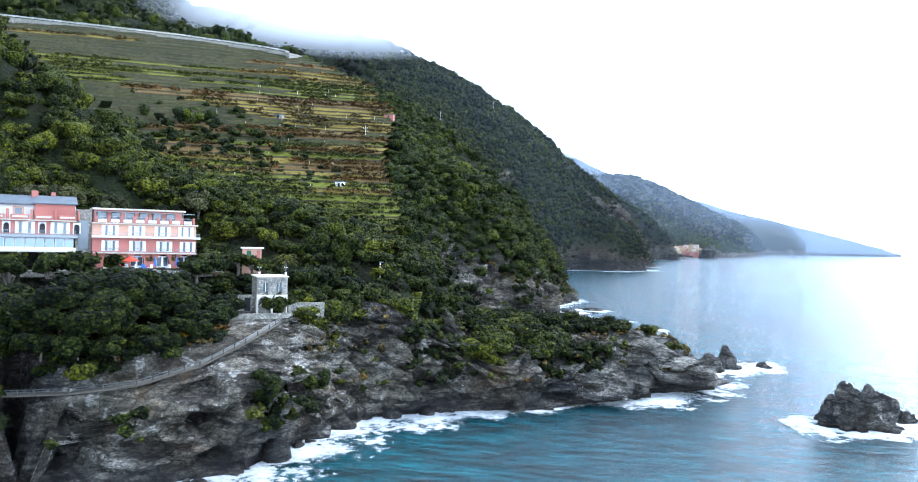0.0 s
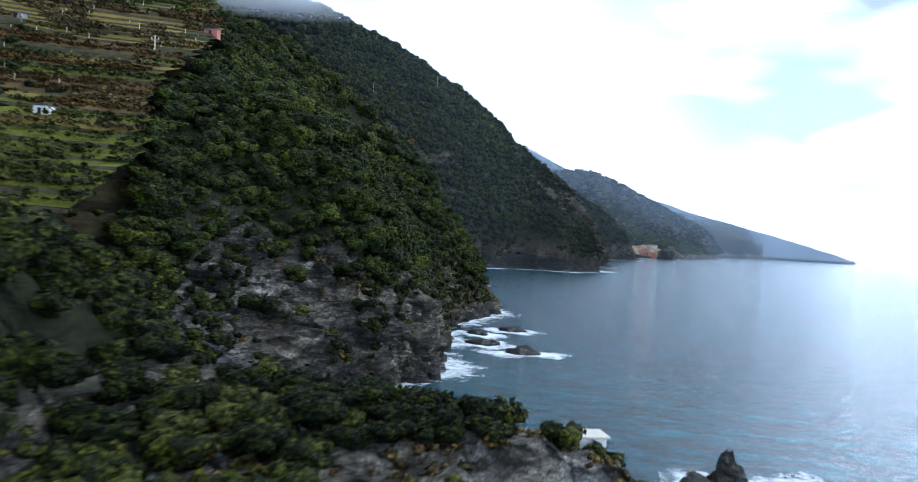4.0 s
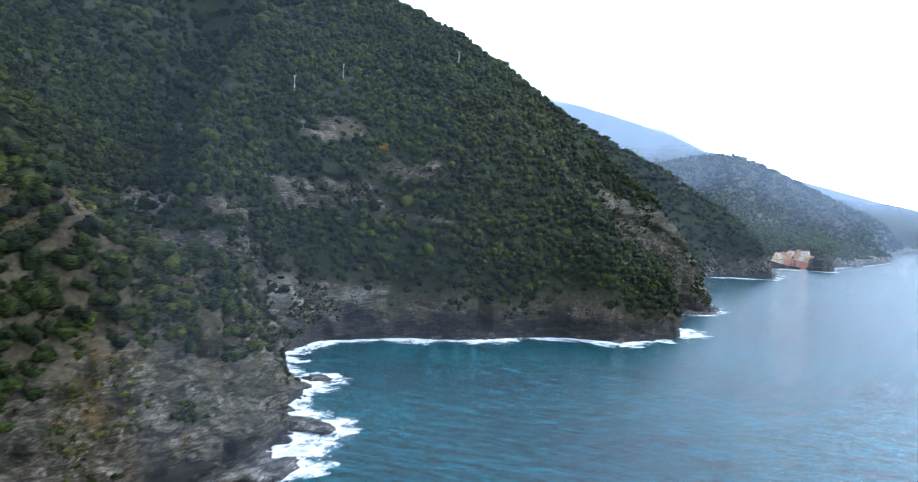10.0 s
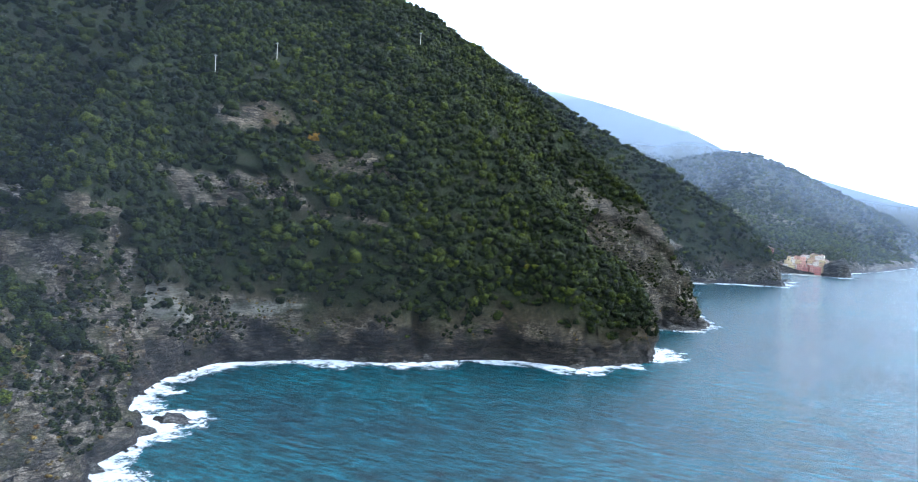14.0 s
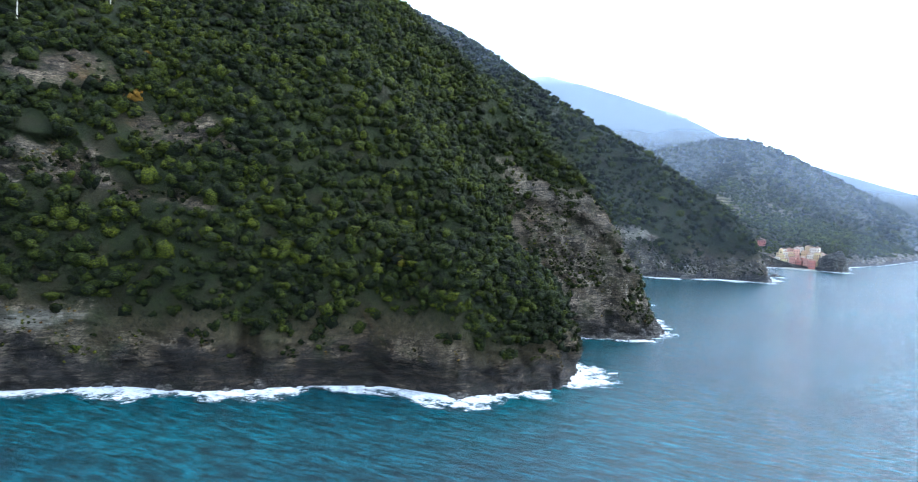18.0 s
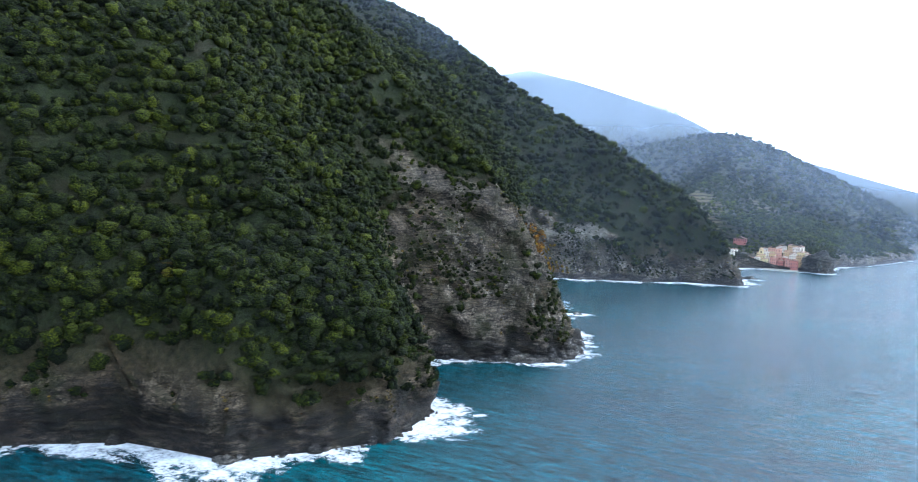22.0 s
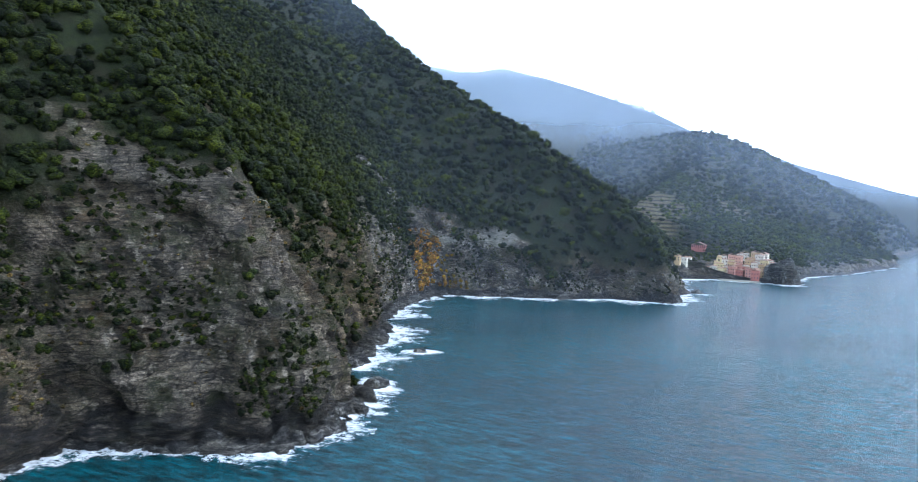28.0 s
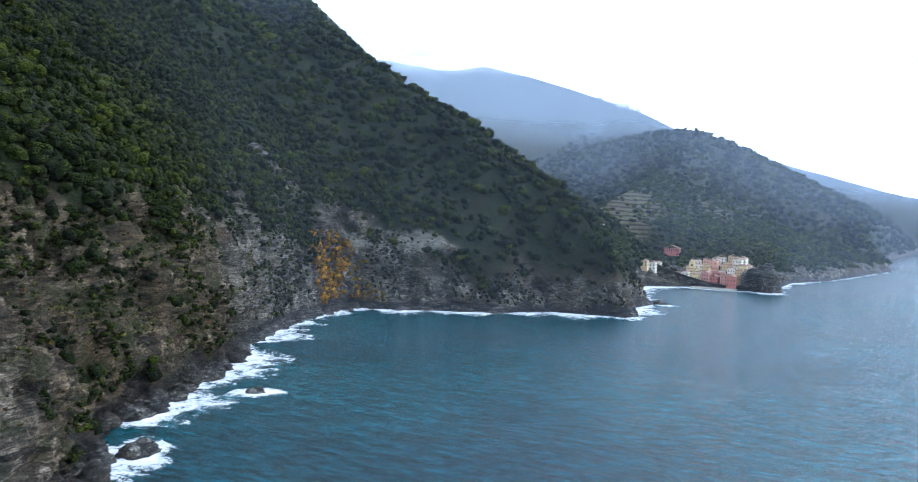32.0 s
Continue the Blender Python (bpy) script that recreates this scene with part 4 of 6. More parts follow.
def rock_mesh(name, w, l, h, seed, peak=1.0, fineness=4):
    """A craggy rock with its foot under the water."""
    bm = bmesh.new()
    bmesh.ops.create_icosphere(bm, subdivisions=fineness, radius=1)
    v = np.array([q.co[:] for q in bm.verts])
    f = np.array([[q.index for q in face.verts] for face in bm.faces])
    bm.free()
    o = seed * 13.7
    rad = 1 + 0.30 * fractal(v[:, 0] * 1.4 + o, v[:, 1] * 1.4, v[:, 2] * 1.4 + o, 4, 0.6)
    cut = np.abs(fractal(v[:, 0] * 2.2 + o, v[:, 1] * 2.2 + 0.8 * v[:, 2], v[:, 2] * 3 + o, 3))
    rad = rad + 0.2 * facets(v[:, 0] * 6 + o, v[:, 1] * 6, v[:, 2] * 6, 3.2, seed % 20) + 0.08 * facets(v[:, 0] * 6 + o, v[:, 1] * 6, v[:, 2] * 6, 1.3, seed % 20 + 9)
    p = v * (rad - 0.22 * cut)[:, None]
    up = np.clip(p[:, 2], 0, None)
    p[:, 2] = np.where(p[:, 2] > 0, up ** (1 / peak), p[:, 2] * 0.4)
    squeeze = 1 - 0.35 * np.clip(p[:, 2], 0, 1) * (peak < 1)
    p = np.stack([p[:, 0] * w / 2 * squeeze, p[:, 1] * l / 2 * squeeze, p[:, 2] * h], -1)
    wet = np.clip((1.1 - p[:, 2]) / 1.0, 0, 1) * 0.6 + 0.4
    me_ob = mesh_object(name, p, f, ROCK, False, None, {"wet": wet, "soil": np.zeros(len(p)), "field": np.zeros(len(p))})
    return me_ob


SEA_ROCKS = [(74, 13, 10, 8, 5.2, 0.8, 1), (80, 17, 3.0, 2.6, 1.4, 1, 2), (63.5, 50, 4.4, 5.0, 3.4, 0.95, 3), (61, 46.5, 4.5, 4.5, 2.8, 1.1, 4), (70, 53.5, 2.6, 1.8, 0.9, 1, 5),
             (36.6, 143.6, 6, 3, 1.3, 1.2, 6), (41.4, 114.7, 6.5, 3.2, 1.4, 1.2, 7), (34, 122, 6, 3, 1.2, 1.2, 8), (31, 135, 5, 3, 1.0, 1.2, 9), (4, 268, 13, 22, 2.0, 1.6, 10), (-4, 297, 14, 9, 1.8, 1.5, 11),
             (-26, 338, 9, 7, 1.4, 1.4, 12)]
SEA_ROCKS += [(52, 675, 4, 5, 1.3, 1.2, 13), (43, 646, 8, 10, 1.8, 1.4, 14), (62, 628, 7, 9, 2.2, 1.4, 15), (112, 880, 9, 8, 5.0, 0.9, 16), (118, 938, 8, 6, 2.6, 1.0, 17), (-10, 426, 3, 3, 1.2, 1, 18), (66, 600, 8, 8, 3.0, 1.2, 19)]
for x, y, w, l, h, peak, seed in SEA_ROCKS:
    ob = rock_mesh("sea_rock", w, l, h, seed, peak, 5 if h > 3 and y < 60 else 4 if y < 60 else 3)
    ob.location = (x, y, 0)
    tall = h > 3.5
    tagged(ob, "jagged black rock stack standing in the surf" if tall else "low black wave-washed rock in the surf", "rock", "rocks in the sea")
    foam_ring(x + 0.5, y - 0.2, w * 0.5 + 4.2, l * 0.5 + 3.8, seed * 0.9, seed)


def build_boulders():
    """Fallen blocks along the waterline, too many to count."""
    r = np.random.RandomState(8)
    vs, fs, at = [], [], 0
    bm = bmesh.new()
    bmesh.ops.create_icosphere(bm, subdivisions=2, radius=1)
    v = np.array([q.co[:] for q in bm.verts])
    f = np.array([[q.index for q in face.verts] for face in bm.faces])
    bm.free()
    for k in range(1500):
        shelf = k >= 900
        y = r.uniform(556, 850) if shelf else r.uniform(-40, 900)
        s = (0.7 + 2.0 * r.rand() ** 2) if shelf else 0.35 + 1.5 * r.rand() ** 3
        x = coast_x(np.array(y)) + (r.normal(0.8, 1.6) if shelf else r.normal(-0.3, 0.9))
        rad = 1 + 0.35 * fractal(v[:, 0] * 1.3 + k * 3.1, v[:, 1] * 1.3, v[:, 2] * 1.3, 2)
        p = v * rad[:, None] * s * r.uniform(0.7, 1.5, 3)
        vs.append(p + (x, y, r.uniform(-0.3, 0.25)))
        fs.append(f + at)
        at += len(v)
    p = np.concatenate(vs)
    ob = mesh_object("boulders", p, np.concatenate(fs), ROCK, False, None,
                     {"wet": np.full(len(p), 0.85), "soil": np.zeros(len(p)), "field": np.zeros(len(p))})
    return tagged(ob, "dark wet boulders along the waterline", "boulders", kind="stuff")


build_boulders()

# ---------------------------------------------------------------- building blocks
def thing(name, m, label, category, group=""):
    ob = new(name)
    ob.matrix_world = m
    ob.empty_display_size = 0.3
    return tagged(ob, label, category, group)


def part(name, bm, mat, parent, label=""):
    """Links a bmesh as one mesh under a thing or a part."""
    me = bpy.data.meshes.new(name)
    bm.to_mesh(me)
    bm.free()
    me.materials.append(mat)
    ob = new(name, me)
    ob.parent = parent
    if label:
        ob["label"] = label
    return ob


def box(x0, y0, z0, x1, y1, z1, bm=None, bevel=0.0):
    bm = bm or bmesh.new()
    m = Matrix.LocRotScale(((x0 + x1) / 2, (y0 + y1) / 2, (z0 + z1) / 2), None, (abs(x1 - x0), abs(y1 - y0), abs(z1 - z0)))
    made = bmesh.ops.create_cube(bm, size=1, matrix=m)["verts"]
    if bevel:
        edges = list({e for v in made for e in v.link_edges})
        bmesh.ops.bevel(bm, geom=edges, offset=bevel, segments=1, affect="EDGES")
    return bm


def rod(a, b, r, bm=None, sides=6, r2=None):
    bm = bm or bmesh.new()
    a, b = Vector(a), Vector(b)
    m = Matrix.Translation((a + b) / 2) @ (b - a).to_track_quat("Z", "Y").to_matrix().to_4x4()
    bmesh.ops.create_cone(bm, cap_ends=True, segments=sides, radius1=r, radius2=r if r2 is None else r2, depth=(b - a).length, matrix=m)
    return bm


def height(x, y):
    return float(ground_height(np.array([float(x)]), np.array([float(y)]))[0])


def gable(x0, y0, x1, y1, z, rise, over=0.15, thick=0.12, along="x"):
    """A pitched roof slab over a rectangle."""
    bm = bmesh.new()
    x0, y0, x1, y1 = x0 - over, y0 - over, x1 + over, y1 + over
    if along == "x":
        ring = [(y0, z), ((y0 + y1) / 2, z + rise), (y1, z), (y1, z + thick), ((y0 + y1) / 2, z + rise + thick), (y0, z + thick)]
        ends = [[bm.verts.new((x, p, q)) for p, q in ring] for x in (x0, x1)]
    else:
        ring = [(x0, z), ((x0 + x1) / 2, z + rise), (x1, z), (x1, z + thick), ((x0 + x1) / 2, z + rise + thick), (x0, z + thick)]
        ends = [[bm.verts.new((p, y, q)) for p, q in ring] for y in (y0, y1)]
    n = len(ring)
    for i in range(n):
        bm.faces.new((ends[0][i], ends[0][(i + 1) % n], ends[1][(i + 1) % n], ends[1][i]))
    for e in ends:
        bm.faces.new((e[0], e[1], e[4], e[5]))
        bm.faces.new((e[1], e[2], e[3], e[4]))
    bmesh.ops.recalc_face_normals(bm, faces=bm.faces)
    return bm


def arch_wall(x0, x1, y0, y1, z0, z1, centres, half, spring):
    """A wall slab with round-headed openings cut through it."""
    bm = bmesh.new()
    cuts = sorted(centres)
    edges = [x0] + [c + s * half for c in cuts for s in (-1, 1)] + [x1]
    for i in range(0, len(edges), 2):
        box(edges[i], y0, z0, edges[i + 1], y1, z1, bm)
    for c in cuts:
        n = 8
        for k in range(n):
            a0, a1 = math.pi * k / n, math.pi * (k + 1) / n
            xa, xb = c + half * math.cos(a0), c + half * math.cos(a1)
            za, zb = spring + half * math.sin(a0), spring + half * math.sin(a1)
            q = [bm.verts.new(p) for p in ((xa, y0, za), (xb, y0, zb), (xb, y0, z1), (xa, y0, z1), (xa, y1, za), (xb, y1, zb), (xb, y1, z1), (xa, y1, z1))]
            for f in ((0, 1, 2, 3), (7, 6, 5, 4), (0, 4, 5, 1), (3, 2, 6, 7)):
                bm.faces.new([q[j] for j in f])
    bmesh.ops.recalc_face_normals(bm, faces=bm.faces)
    return bm


PINK = plain("faded_red_plaster", (0.46, 0.17, 0.135), 0.85, 0.22, 1.2)
SALMON = plain("salmon_plaster", (0.58, 0.33, 0.235), 0.85, 0.2, 1.2)
WHITE = plain("white_paint", (0.78, 0.77, 0.74), 0.6, 0.12, 2.0)
CREAM = plain("weathered_cream_concrete", (0.60, 0.55, 0.45), 0.85, 0.25, 1.5)
SLATE = plain("grey_slate", (0.10, 0.12, 0.14), 0.6, 0.35, 4.0)
STEEL = plain("grey_painted_metal", (0.25, 0.27, 0.28), 0.45, 0.2, 3.0, 0.6)
PATHWAY = plain("worn_concrete", (0.10, 0.09, 0.072), 0.9, 0.4, 3.0, relief=0.4)


def masonry(name, dark, light, scale):
    """Rough blocks in mortar."""
    m, nt, p = material(name, 0.92, spec=0.15)
    co = nt.nodes.new("ShaderNodeTexCoord").outputs["Object"]
    cell = voronoi(nt, scale, co, "F1", (1, 1, 1.5), (0, 0, 0), warp=0.08)
    joint = voronoi(nt, scale, co, "DISTANCE_TO_EDGE", (1, 1, 1.5), (0, 0, 0), warp=0.08)["Distance"]
    tone = nt.nodes.new("ShaderNodeSeparateColor")
    nt.links.new(cell["Color"], tone.inputs["Color"])
    fine = noise_node(nt, 6.0, 6, 0.7, co)
    c = ramp(nt, tone.outputs[0], (0.0, dark), (1.0, light))
    c = mix(nt, 1.0, c, ramp(nt, fine, (0.3, 0.55), (0.65, 1.2)), "MULTIPLY")
    c = mix(nt, ramp(nt, joint, (0.0, 0.8), (0.09, 0.0)), c, tuple(0.5 * v for v in dark))
    nt.links.new(c, p.inputs["Base Color"])
    bump(nt, p, math_node(nt, "MINIMUM", joint, 0.2), 0.8, 0.3)
    return m


STONE = masonry("grey_field_stone", (0.2, 0.19, 0.165), (0.44, 0.42, 0.36), 3.2)
DARK = plain("dark_interior", (0.02, 0.02, 0.022), 0.8, 0.3, 2.0)
WOOD = plain("weathered_wood", (0.16, 0.11, 0.07), 0.8, 0.4, 6.0)
BARK = plain("grey_bark", (0.13, 0.11, 0.09), 0.9, 0.5, 5.0, relief=0.7)
IVY = leaf_material("ivy", (0.05, 0.07, 0.015), (0.11, 0.12, 0.03), (0.2, 0.19, 0.05))
LIME = leaf_material("yellow_green_leaf", (0.03, 0.04, 0.008), (0.085, 0.094, 0.018), (0.17, 0.18, 0.04))
GOLD = leaf_material("golden_leaf", (0.12, 0.07, 0.008), (0.26, 0.16, 0.015), (0.5, 0.33, 0.03))
RUST = leaf_material("rust_leaf", (0.06, 0.03, 0.01), (0.13, 0.075, 0.02), (0.24, 0.15, 0.04))
PALE = leaf_material("pale_grey_leaf", (0.035, 0.04, 0.015), (0.08, 0.085, 0.035), (0.15, 0.15, 0.07))


def glass_material():
    m, nt, b = material("window_glass", 0.06, spec=0.6)
    b.inputs["Base Color"].default_value = (0.05, 0.075, 0.09, 1)
    return m


GLASS = glass_material()


def shutter_pair(parent, x, y, z, w, h, mat=WHITE):
    """A window with its frame, its pane and two louvred shutters folded back."""
    frame_ob = part("window", box(x - w / 2, y - 0.03, z, x + w / 2, y + 0.06, z + h), WHITE, parent)
    part("pane", box(x - w / 2 + 0.05, y - 0.045, z + 0.05, x + w / 2 - 0.05, y - 0.034, z + h - 0.05), GLASS, frame_ob)
    for side in (-1, 1):
        bm = bmesh.new()
        x0 = x + side * (w / 2 + 0.02)
        x1 = x + side * (w / 2 + 0.34)
        box(x0, y - 0.07, z, x1, y - 0.035, z + h, bm)
        for k in range(7):
            zz = z + h * (k + 0.6) / 7.4
            box(x0 + side * 0.03, y - 0.085, zz, x1 - side * 0.03, y - 0.07, zz + h * 0.06, bm)
        part("shutter", bm, mat, frame_ob)


def railing(parent, x0, x1, y, z, h=0.55, gap=0.16, name="railing", mat=None):
    bm = bmesh.new()
    box(x0, y - 0.02, z + h - 0.04, x1, y + 0.02, z + h, bm)
    box(x0, y - 0.012, z + 0.05, x1, y + 0.012, z + 0.08, bm)
    for k in range(int((x1 - x0) / gap) + 1):
        xx = min(x1, x0 + k * gap)
        box(xx - 0.012, y - 0.012, z, xx + 0.012, y + 0.012, z + h, bm)
    return part(name, bm, mat or STEEL, parent)


# ---------------------------------------------------------------- hotel
def build_hotel():
    m = Matrix.Translation((-5.9, 0.0, 16.2)) @ Matrix.Rotation(radians(42), 4, "Z")
    h = thing("hotel", m, "long faded-red plastered seaside hotel with white shutters and balconies", "hotel")
    L = -11.6                      # where the older wing begins
    # newer wing, x from L to 0, front at y = 0
    part("wall", arch_wall(L, 0, 0, 0.35, 0, 1.9, [L + 2.0, L + 4.9, L + 7.8, L + 10.3], 0.75, 1.0), PINK, h, "ground-floor wall with round arches")
    part("back_room", box(L + 0.05, 0.9, 0, -0.05, 8.4, 1.88), DARK, h)
    for k, x in enumerate((L + 2.0, L + 4.9, L + 7.8, L + 10.3)):
        door = part("arch_door", box(x - 0.7, 0.62, 0, x + 0.7, 0.7, 1.55), WHITE, h, "white glazed door under an arch")
        for s in (-0.36, 0.36):
            part("pane", box(x + s - 0.26, 0.595, 0.35, x + s + 0.26, 0.615, 1.4), GLASS, door)
    part("wall", box(L, 0, 1.9, 0, 8.5, 3.75), PINK, h, "faded red first-floor wall")
    part("wall", box(L, 0.25, 3.75, 0, 8.5, 5.35), SALMON, h, "salmon second-floor wall")
    part("slab", box(L - 0.1, -0.9, 3.68, 0.35, 0.24, 3.9, bevel=0.03), WHITE, h, "white projecting balcony slab")
    part("slab", box(L, -0.55, 1.84, 0, -0.01, 1.95), CREAM, h)
    for x in (L + 1.9, L + 4.9, L + 7.9, L + 10.6):
        for s in (-0.42, 0.42):
            shutter_pair(h, x + s * 0.95, 0, 2.1, 0.34, 1.25)
    for x in (L + 1.9, L + 4.8, L + 7.7, L + 10.4):
        for s in (-0.42, 0.42):
            shutter_pair(h, x + s * 0.95, 0.25, 3.95, 0.34, 1.2)
        railing(h, x - 1.2, x + 1.2, -0.5, 1.95, 0.5)
    railing(h, L, 0.3, -0.86, 3.9, 0.45)
    part("slab", box(L - 0.1, -0.15, 5.3, 0.2, 8.5, 5.45, bevel=0.03), CREAM, h)
    for k in range(9):
        x = L + 0.35 + k * 1.36
        part("pillar", box(x - 0.13, -0.2, 5.45, x + 0.13, 0.05, 6.25, bevel=0.02), PINK, h, "red parapet pillar")
        if k < 8:
            part("planter", box(x + 0.22, -0.28, 5.5, x + 1.14, 0.02, 5.85, bevel=0.04), WHITE, h, "white balcony planter")
            railing(h, x + 0.15, x + 1.2, -0.05, 5.85, 0.35)
    part("wall", box(L + 0.2, 2.3, 5.45, -1.4, 8.3, 7.0), PINK, h, "set-back top storey")
    for k in range(6):
        x = L + 1.1 + k * 1.55
        win = part("window", box(x - 0.55, 2.22, 5.7, x + 0.55, 2.32, 6.75), DARK, h, "dark glazed window")
        part("pane", box(x - 0.48, 2.195, 5.78, x + 0.48, 2.215, 6.68), GLASS, win)
    part("roof", box(L, 1.2, 7.0, -1.1, 8.5, 7.2, bevel=0.04), CREAM, h, "flat cream concrete roof")
    for x in (L + 0.3, L + 3.6, L + 6.9, -1.4):
        part("post", rod((x, 1.35, 5.45), (x, 1.35, 7.0), 0.05), STEEL, h)
    part("awning_bar", rod((L + 0.2, 0.3, 6.75), (-0.2, 0.3, 6.75), 0.04), STEEL, h)
    # stair tower between the wings
    part("stair_tower", box(L - 1.7, 1.0, 0, L - 0.01, 8.0, 6.9), STONE, h, "grey stair tower between the wings")
    part("pane", box(L - 1.4, 0.96, 2.2, L - 0.35, 1.02, 5.6), GLASS, h)
    # older wing
    A, B = L - 15.5, L - 1.7
    part("wall", box(A, 3.0, 0, B, 9.5, 2.0), DARK, h, "dark terrace below the glazed dining room")
    for k in range(6):
        x = A + 0.4 + k * 2.6
        part("pillar", box(x - 0.15, 0.2, 0, x + 0.15, 0.5, 2.0), CREAM, h)
    part("slab", box(A, -0.3, 1.9, B, 3.2, 2.1), CREAM, h)
    part("wall", box(A, 0.02, 2.1, B, 0.22, 2.4), WHITE, h)
    for k in range(14):
        x = A + 0.5 + k * 0.97
        win = part("dining_window", box(x - 0.46, 0.0, 2.4, x + 0.46, 0.12, 3.5), WHITE, h, "large dining-room window")
        part("pane", box(x - 0.4, -0.02, 2.46, x + 0.4, -0.008, 3.44), SKYGLASS, win)
    part("canopy", box(A, -0.9, 3.5, B + 0.2, 0.6, 3.85, bevel=0.05), STEEL, h, "grey canopy over the dining room")
    part("wall", box(A, 0.6, 3.85, B, 9.5, 5.5), PINK, h, "faded red wall")
    railing(h, A, B, 0.1, 3.85, 0.5)
    for k in range(4):
        x = A + 1.7 + k * 3.5
        for s in (-0.45, 0.45):
            shutter_pair(h, x + s, 0.6, 3.95, 0.36, 1.35)
        part("arch_window", arch_wall(x + 1.3, x + 2.1, 0.52, 0.62, 4.0, 5.3, [x + 1.7], 0.28, 4.85), WHITE, h, "small arched window surround")
        part("pane", box(x + 1.42, 0.57, 4.02, x + 1.98, 0.598, 5.12), DARK, h)
    part("slab", box(A, 0.0, 5.42, B, 0.9, 5.55), CREAM, h)
    part("wall", box(A, 1.5, 5.55, B, 9.5, 7.2), WHITE, h, "white-washed top storey")
    for k in range(6):
        x = A + 1.2 + k * 2.35
        part("balcony_front", box(x - 0.95, 0.02, 5.55, x + 0.85, 0.2, 6.1, bevel=0.03), PINK, h, "red balcony front")
        part("partition", box(x + 0.98, 0.05, 5.55, x + 1.2, 1.5, 6.7, bevel=0.02), PINK, h, "red balcony partition")
        part("recess", box(x - 0.8, 1.46, 5.65, x + 0.3, 1.52, 7.0), SALMON, h)
        part("pane", box(x - 0.6, 1.43, 5.7, x + 0.1, 1.455, 6.85), GLASS, h)
        part("planter", box(x - 0.8, -0.12, 5.75, x + 0.7, 0.015, 5.95), CREAM, h)
    part("roof", gable(A, 0.9, B - 4.4, 9.5, 7.2, 1.1), SLATE, h, "grey slate pitched roof")
    part("wall", box(B - 4.2, 0.85, 5.56, B - 0.1, 9.4, 7.35), PINK, h)
    part("roof", gable(B - 4.3, 0.7, B, 9.5, 7.35, 1.0), SLATE, h, "grey slate pitched roof")
    part("chimney", box(B - 4.6, 4.2, 7.9, B - 3.9, 4.9, 9.0, bevel=0.04), PINK, h, "red chimney")
    part("chimney", box(B - 2.6, 5.0, 8.0, B - 2.1, 5.5, 8.9, bevel=0.04), PINK, h, "red chimney")
    # ivy on the arcade
    for k, x in enumerate((L + 0.6, L + 3.45, L + 6.35, L + 9.1)):
        v, f = crown_shape(60 + k, 150, False, 0.22)
        me = mesh_object("ivy", v * (0.55, 0.22, 1.0) + (x, -0.05, 1.0), f, IVY, False, h, {"tint": np.full(len(v), 0.6), "core": np.zeros(len(v))})
        me["label"] = "yellow-green ivy on the arcade"
    # terrace in front
    part("terrace", box(A, -4.2, -0.7, 2.5, 0, -0.02), STONE, h, "paved terrace with a stone retaining wall")
    return h


def sky_glass():
    m, nt, b = material("dining_room_glass", 0.05, spec=0.9)
    b.inputs["Base Color"].default_value = (0.22, 0.33, 0.42, 1)
    return m


SKYGLASS = sky_glass()
hotel = build_hotel()
HOTEL_M = Matrix.Translation((-5.9, 0.0, 16.2)) @ Matrix.Rotation(radians(42), 4, "Z")
FABRIC = {"red": plain("red_canvas", (0.7, 0.06, 0.03), 0.9, 0.1), "blue": plain("blue_canvas", (0.06, 0.16, 0.55), 0.9, 0.1), "white": WHITE}


def build_parasol(x, y, colour, open_):
    m = HOTEL_M @ Matrix.Translation((x, y, -0.02))
    p = thing("parasol", m, f"{'open' if open_ else 'folded'} {colour} terrace parasol", "parasol", "parasols on the terrace")
    part("pole", rod((0, 0, 0), (0, 0, 1.6), 0.03), STEEL, p)
    part("base", rod((0, 0, 0), (0, 0, 0.08), 0.22, sides=12), CREAM, p)
    part("canopy", rod((0, 0, 1.05 if open_ else 0.55), (0, 0, 1.6), 0.95 if open_ else 0.16, sides=8, r2=0.04), FABRIC[colour], p)


def build_chair(x, y, turn, colour):
    m = HOTEL_M @ Matrix.Translation((x, y, -0.02)) @ Matrix.Rotation(turn, 4, "Z")
    c = thing("terrace_chair", m, f"small {colour} terrace chair", "chair", "chairs on the terrace")
    part("seat", box(-0.22, -0.22, 0.28, 0.22, 0.22, 0.33), FABRIC[colour], c)
    part("backrest", box(-0.22, 0.18, 0.33, 0.22, 0.23, 0.7), FABRIC[colour], c)
    for sx in (-0.19, 0.19):
        for sy in (-0.19, 0.19):
            part("leg", rod((sx, sy, 0), (sx, sy, 0.28), 0.02), STEEL, c)


build_parasol(-7.6, -2.2, "red", True)
build_parasol(-5.0, -2.6, "blue", False)
build_parasol(-4.2, -2.4, "white", False)
build_parasol(-2.6, -2.5, "blue", False)
for k, (x, y, c) in enumerate([(-8.6, -2.8, "red"), (-7.0, -3.1, "white"), (-6.2, -2.6, "blue"), (-5.6, -3.2, "white"), (-3.6, -3.0, "white"), (-2.0, -3.1, "blue"), (-1.2, -2.6, "white"), (-8.0, -1.6, "white")]):
    build_chair(x, y, k * 1.3, c)


